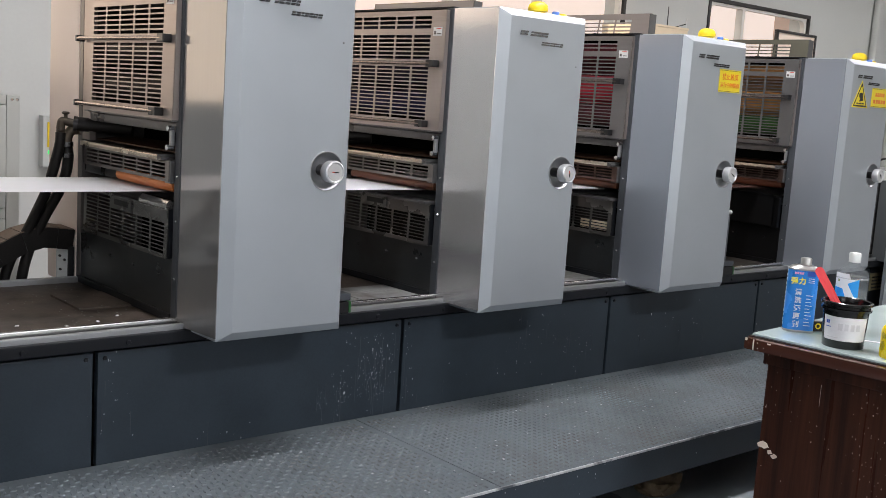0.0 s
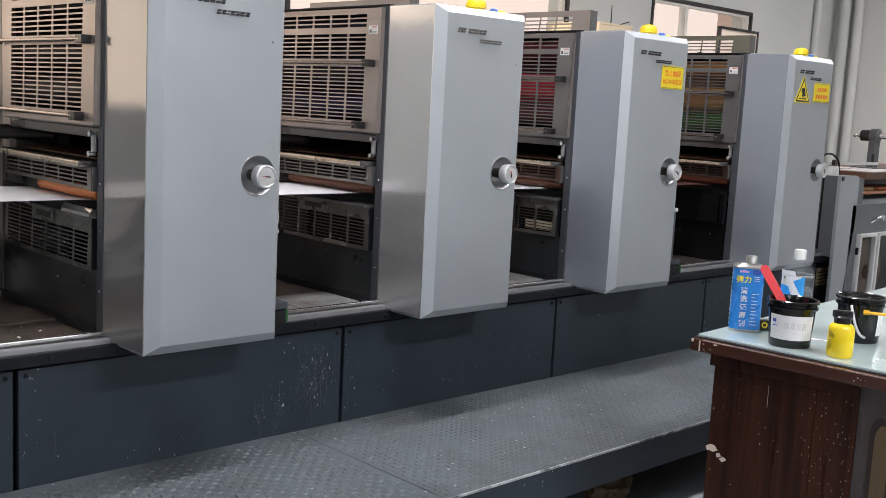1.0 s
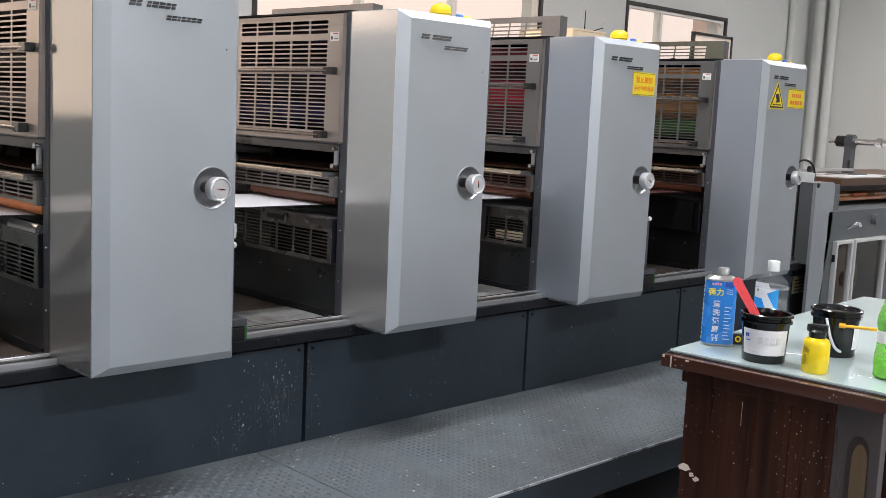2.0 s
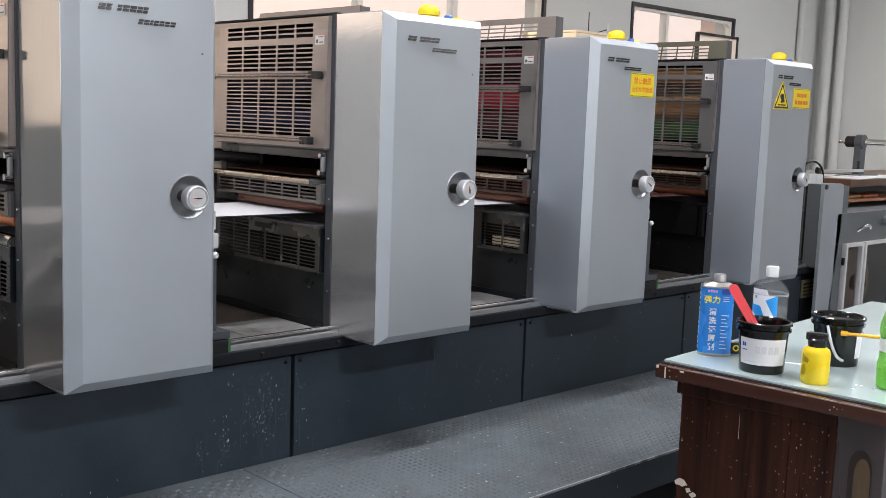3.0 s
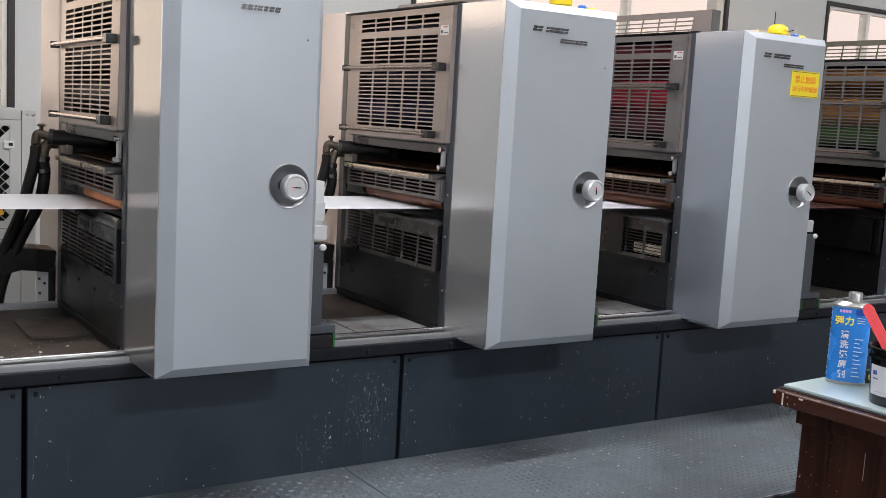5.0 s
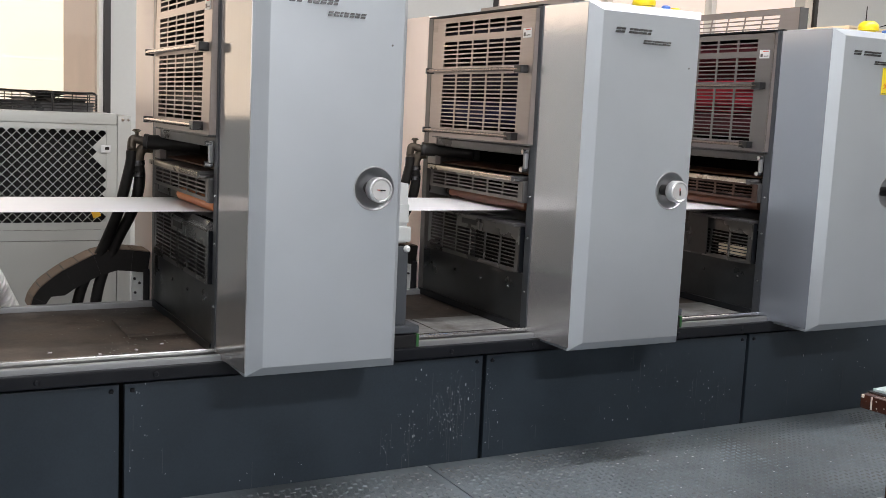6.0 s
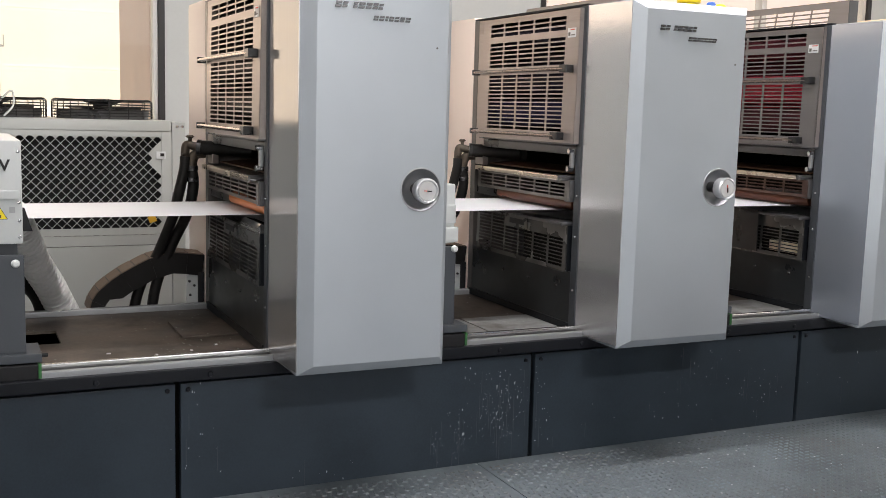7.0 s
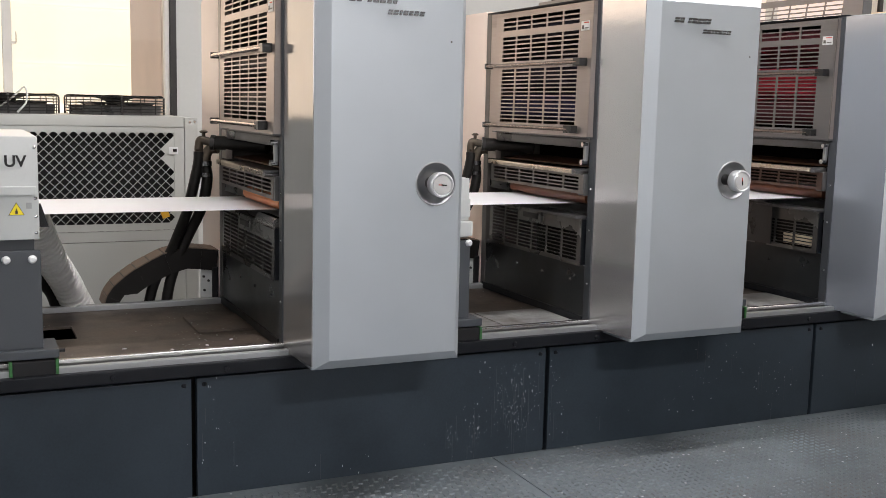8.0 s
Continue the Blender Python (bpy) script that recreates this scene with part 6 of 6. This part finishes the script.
plab = wrap("label", [(-74, 0.058), (24, 0.058), (24, 0.158), (-5, 0.158), (-12, 0.173), (-74, 0.173)], 0.0450, M_LABEL, pet, "white label with blue triangles")
for tri in ([(24, 0.160), (-15, 0.145), (3, 0.120)], [(24, 0.160), (3, 0.120), (18, 0.100)], [(24, 0.160), (18, 0.100), (24, 0.100)], [(-74, 0.132), (-32, 0.130), (-74, 0.116)], [(-32, 0.130), (-15, 0.100), (-40, 0.100)], [(-32, 0.130), (-40, 0.100), (-74, 0.116)]):
    wrap("print_patch", tri, 0.0455, M_SKY, plab)
wrap("print_patch", [(-56, 0.148), (-46, 0.148), (-46, 0.155), (-56, 0.155)], 0.0455, plain("olive_print", (0.30, 0.34, 0.20), 0.5), plab)
pet.matrix_world = pose(*on_desk(1.418, -1.097), 0, 0, -62.5)

# yellow oil bottle
oil = thing("oil_bottle", (0, 0, 0), "small yellow plastic bottle with black nozzle cap, smudged", "bottle")
M_OILY = mat("yellow_smudged_plastic", (0.80, 0.60, 0.015), 0.30, 0.0, vary=0.06, scale=14, fine=150)
part("body", lathe(B(), [(0, 0.003), (0.029, 0.0), (0.0320, 0.005), (0.0320, 0.072), (0.029, 0.080), (0.021, 0.086), (0, 0.086)], (0, 0, 0), "Z", 32), M_OILY, oil, smooth=40)
part("collar", lathe(B(), [(0.0, 0.086), (0.020, 0.086), (0.021, 0.101), (0.015, 0.106), (0, 0.106)], (0, 0, 0), "Z", 20), M_BLACKP, oil, smooth=40)
part("nozzle", box(B(), -0.026, 0.024, -0.009, 0.009, 0.100, 0.119, 0.006), M_BLACKP, oil, "black spray nozzle", 40)
oil.matrix_world = pose(*on_desk(1.218, -1.332), 0, 0, -65)
M_SMUDGE = sheer("brown_smudge", (0.16, 0.11, 0.02), 0.42, 0.5)
for tri in ([(-62, 0.070), (-40, 0.064), (-26, 0.058), (-30, 0.050), (-50, 0.052), (-60, 0.045), (-66, 0.058)], [(-62, 0.044), (-46, 0.046), (-38, 0.034), (-44, 0.022), (-62, 0.018), (-70, 0.030)]):
    wrap("smudge", tri, 0.0324, M_SMUDGE, oil)
# brush lying against the lidded tub
M_AMBER = plain("amber_plastic", (0.85, 0.46, 0.03), 0.35)
br = thing("paint_brush", (0, 0, 0), "thin brush with yellow handle resting on the tub", "brush")
part("handle", cyl(B(), (0, 0, 0), (0, -0.098, 0.003), 0.0038, 0.0048, seg=12), M_AMBER, br, smooth=40)
part("ferrule", cyl(B(), (0, 0.014, 0), (0, 0, 0), 0.0065, seg=12), M_AMBER, br, smooth=40)
part("tip", cyl(B(), (0, -0.098, 0.003), (0, -0.108, 0.003), 0.0035, 0.002, seg=10), M_BLACKP, br)
br.matrix_world = pose(1.412, -1.312, 0.836, 0, 0, 12)
# green drink bottle
M_GREENPET = sheer("green_pet", (0.24, 0.74, 0.10), 0.50)
gb = thing("green_bottle", (0, 0, 0), "green plastic drink bottle with yellow cap", "bottle")
part("body", lathe(B(), [(0, 0.006), (0.026, 0.0), (0.034, 0.006), (0.035, 0.060), (0.032, 0.072), (0.032, 0.120), (0.035, 0.132), (0.034, 0.150), (0.024, 0.185), (0.014, 0.205), (0.013, 0.215), (0.012, 0.215), (0.013, 0.204), (0.023, 0.184), (0.033, 0.150), (0.034, 0.132), (0.031, 0.120), (0.031, 0.072), (0.034, 0.060), (0.033, 0.008), (0, 0.008)], (0, 0, 0), "Z", 28), M_GREENPET, gb, smooth=40)
part("drink", lathe(B(), [(0, 0.009), (0.0325, 0.009), (0.0335, 0.050), (0, 0.050)], (0, 0, 0), "Z", 24), sheer("green_drink", (0.26, 0.80, 0.08), 0.75), gb, "green drink left in the bottom", 40)
part("cap", lathe(B(), [(0, 0.208), (0.0155, 0.208), (0.016, 0.226), (0, 0.228)], (0, 0, 0), "Z", 20), M_YELLOW, gb, "yellow screw cap", 40)
part("label", lathe(B(), [(0.0326, 0.088), (0.0328, 0.118)], (0, 0, 0), "Z", 28), M_LABEL, gb, "torn pale label", 40)
gb.matrix_world = pose(*on_desk(1.312, -1.472))
# tape measure and scraps
tm = thing("tape_measure", (0, 0, 0), "small black and yellow tape measure", "tape measure")
part("case", box(B(), -0.022, 0.022, -0.012, 0.012, 0.0, 0.030, 0.006), M_BLACKP, tm, smooth=40)
part("ring", lathe(B(), [(0.005, 0.0), (0.0085, 0.0), (0.0085, 0.001), (0.005, 0.001), (0.005, 0.0)], (-0.004, -0.012, 0.016), "-Y", 20), M_YELLOW, tm)
part("bumper", box(B(), -0.0235, -0.018, -0.013, 0.013, 0.0, 0.030, 0.005), M_YELLOW, tm, smooth=40)
tm.matrix_world = pose(*on_desk(1.342, -1.050), 0, 0, -40)
for k in range(5):
    rnd = random.Random(20 + k)
    s = single("paper_scrap", box(B(), -0.004, 0.004, -0.002, 0.002, 0.0, 0.0015), M_LABEL, "tiny torn scrap of white paper on the glass", "paper scrap", group="paper scraps")
    s.matrix_world = pose(1.252 + rnd.uniform(-0.03, 0.03), -1.428 + rnd.uniform(-0.025, 0.025), DTOP - 0.001, 0, 0, rnd.uniform(0, 180))
s = single("paper_scrap", box(B(), -0.035, 0.035, -0.006, 0.006, 0.0, 0.0012), M_LABEL, "narrow strip of white paper on the glass", "paper scrap", group="paper scraps")
s.matrix_world = pose(1.36, -1.205, DTOP - 0.001, 0, 0, -65)

# ---- warning stickers ----
M_ORANGE = plain("orange_ink", (0.80, 0.20, 0.02), 0.5)


def sticker(x0, x1, z0, z1, lines):
    st = thing("warning_sticker", ((x0 + x1) / 2, -0.0165, z0), "yellow warning sticker with orange-red writing on the silver cover", "sticker", "warning stickers")
    part("sheet", box(B(), x0, x1, -0.0180, -0.0166, z0, z1), M_SIGN_Y, st)
    for z, (text, size) in zip((z0 + (z1 - z0) * 0.66, z0 + (z1 - z0) * 0.30), lines):
        if text:
            lettering("lettering", text, size, ((x0 + x1) / 2, -0.0184, z), (90, 0, 0), M_ORANGE, st)
        else:
            for k in range(5):
                w = (x1 - x0 - 2 * size) / 5
                part("print_bar", box(B(), x0 + size + k * w + 0.003, x0 + size + (k + 1) * w - 0.003, -0.0188, -0.0180, z - 0.009, z + 0.009), M_ORANGE, st)
    for q in ((x0 + 0.003, x1 - 0.003, z0 + 0.003, z0 + 0.0045), (x0 + 0.003, x1 - 0.003, z1 - 0.0045, z1 - 0.003)):
        part("border", box(B(), q[0], q[1], -0.0186, -0.0180, q[2], q[3]), M_BRASS, st)
    return st


sticker(2.219, 2.366, 1.437, 1.528, [("禁止触摸", 0.028), ("运行中的辊面", 0.022)])
sticker(3.468, 3.622, 1.432, 1.524, [("", 0.030), ("", 0.016)])
wt = thing("warning_sign", (3.36, -0.0165, 1.42), "yellow triangular pinch hazard sticker with black mark", "sticker")
for grow, y, m in ((0.0, 0.0, M_SIGN_Y), (0.006, -0.0006, M_BLACKP), (0.015, -0.0012, M_SIGN_Y)):
    bm = B()
    pts = [(3.289 + grow * 1.45, 1.424 + grow * 0.8), (3.437 - grow * 1.45, 1.424 + grow * 0.8), (3.363, 1.552 - grow * 1.7)]
    a = [bm.verts.new((px, -0.0178 + y, pz)) for px, pz in pts]
    b = [bm.verts.new((px, -0.0166 + y, pz)) for px, pz in pts]
    bm.faces.new(a)
    bm.faces.new(b)
    for i in range(3):
        bm.faces.new((a[i], a[(i + 1) % 3], b[(i + 1) % 3], b[i]))
    part("triangle", bm, m, wt)
part("mark", lathe(B(), [(0.0, 0.0034), (0.013, 0.0034), (0.013, 0.0026)], (3.357, -0.0166, 1.482), "-Y", 14), M_BLACKP, wt)
part("mark", hexa(B(), [(3.350, -0.0200, 1.452), (3.386, -0.0200, 1.458), (3.386, -0.0192, 1.458), (3.350, -0.0192, 1.452), (3.366, -0.0200, 1.496), (3.376, -0.0200, 1.490), (3.376, -0.0192, 1.490), (3.366, -0.0192, 1.496)]), M_BLACKP, wt)
for bx, bw in ((3.326, 0.020), (3.350, 0.022), (3.376, 0.020)):
    part("print_bar", box(B(), bx, bx + bw, -0.0200, -0.0192, 1.441, 1.447), M_BLACKP, wt)

# crumpled rag under the platform
bm = B()
rnd = random.Random(7)
bmesh.ops.create_icosphere(bm, subdivisions=4, radius=1)
for v in bm.verts:
    n = noise.noise(v.co * 2.2) * 0.5 + noise.noise(v.co * 5.0) * 0.3
    v.co = Vector((v.co.x * (0.13 + 0.05 * n), v.co.y * (0.08 + 0.04 * n), max(0.0, v.co.z * 0.05 + 0.02 + 0.03 * n)))
rag = single("rag", bm, mat("oily_rag", (0.16, 0.12, 0.075), 0.9, 0.0, vary=0.5, scale=18, fine=90, bump=0.3), "crumpled oily brown rag on the floor under the platform", "rag", smooth=70)
rag.matrix_world = pose(1.60, -0.36, 0.0, 0, 0, 25)

# crumbs of paper left on the deck
for k in range(9):
    rnd = random.Random(60 + k)
    s = single("paper_crumb", hexa(B(), [(-0.006, -0.003, 0), (0.005, -0.004, 0), (0.007, 0.003, 0), (-0.004, 0.004, 0), (-0.005, -0.002, 0.003), (0.004, -0.003, 0.0025), (0.005, 0.002, 0.003), (-0.003, 0.003, 0.002)]), M_LABEL, "tiny crumpled crumb of white paper on the deck", "paper scrap", group="deck scraps")
    ux = (-0.30, -0.20, -0.12, 0.60, 0.72, 0.82, 1.60, 1.74, -0.42)[k]
    s.matrix_world = pose(ux, rnd.uniform(0.28, 0.40), 0.6255, 0, 0, rnd.uniform(0, 180))

# ---- turning cylinder below the web of the first unit ----
CYL = (-0.010, 0.600, 0.968)
bm = B()
seg, r, y0, y1, gap = 60, 0.023, -0.336, -0.150, 12
ring0, ring1 = [], []
for i in range(seg):
    a = 2 * math.pi * i / seg
    rad = r if i >= gap else r * 0.80
    ring0.append(bm.verts.new((rad * math.sin(a), y0, rad * math.cos(a))))
    ring1.append(bm.verts.new((rad * math.sin(a), y1, rad * math.cos(a))))
for i in range(seg):
    j = (i + 1) % seg
    f = bm.faces.new((ring0[i], ring0[j], ring1[j], ring1[i]))
    f.material_index = 1 if i < gap or i == seg - 1 else 0
bm.faces.new(ring0)
bm.faces.new(ring1)
bmesh.ops.recalc_face_normals(bm, faces=bm.faces)
me = bpy.data.meshes.new("blanket_cylinder")
bm.to_mesh(me)
bm.free()
me.materials.append(plain("bright_blanket_chrome", (0.46, 0.45, 0.44), 0.22, 0.75))
me.materials.append(M_INSIDE)
blanket = new("blanket_cylinder", me)
blanket.parent = units[0]
blanket.location = Vector(CYL) - BASES[units[0].name]
tagged(blanket, "bright turning blanket cylinder with a dark gap")


def tread_relief(x0, x1, y0, y1, step):
    """Raised lens-shaped bars in alternate directions, as on rolled tread plate."""
    verts, faces = [], []
    nx, ny = int((x1 - x0) / step), int((y1 - y0) / step)
    half, wide, high = step * 0.43, step * 0.15, 0.0034
    for i in range(nx):
        for j in range(ny):
            cx, cy = x0 + (i + 0.5) * step, y0 + (j + 0.5) * step
            d = (1.0, 0.0) if (i + j) % 2 else (0.0, 1.0)
            s = (-d[1], d[0])
            k = len(verts)
            for u, w, z in ((-1, 0, 0), (-0.3, 1, 0), (0.3, 1, 0), (1, 0, 0), (0.3, -1, 0), (-0.3, -1, 0), (-0.6, 0, 1), (0.6, 0, 1)):
                verts.append((cx + d[0] * u * half + s[0] * w * wide, cy + d[1] * u * half + s[1] * w * wide, PZ + z * high))
            for f in ((0, 6, 1), (1, 6, 7, 2), (2, 7, 3), (3, 7, 4), (4, 7, 6, 5), (5, 6, 0)):
                faces.append(tuple(k + n for n in reversed(f)))
    me = bpy.data.meshes.new("tread_relief")
    me.from_pydata(verts, [], faces)
    me.materials.append(M_TREAD_TOP)
    ob = new("tread_relief", me)
    ob.parent = plat
    ob.matrix_parent_inverse = Matrix.Translation((-0.6, 0.18, 0))
    return tagged(ob, "raised worn relief of the tread plate", kind="stuff")


tread_relief(-1.4, PSEAM - 0.01, PY0 + 0.01, PY1 - 0.02, 0.023)
tread_relief(PSEAM + 0.01, 4.2, PY0 + 0.01, PY1 - 0.02, 0.023)


def motions():
    """The cylinder of the first unit turns twice a second; its dark gap faces the camera at 0.4 s and every half second after."""
    base = Vector(CYL) - BASES[units[0].name]
    rows = []
    for i in range(81):
        t = i / 10
        rows.append((t, pose(base.x, base.y, base.z, 0, 720 * (t - 0.4) - 96, 0)))
    walk(blanket, rows)


motions()
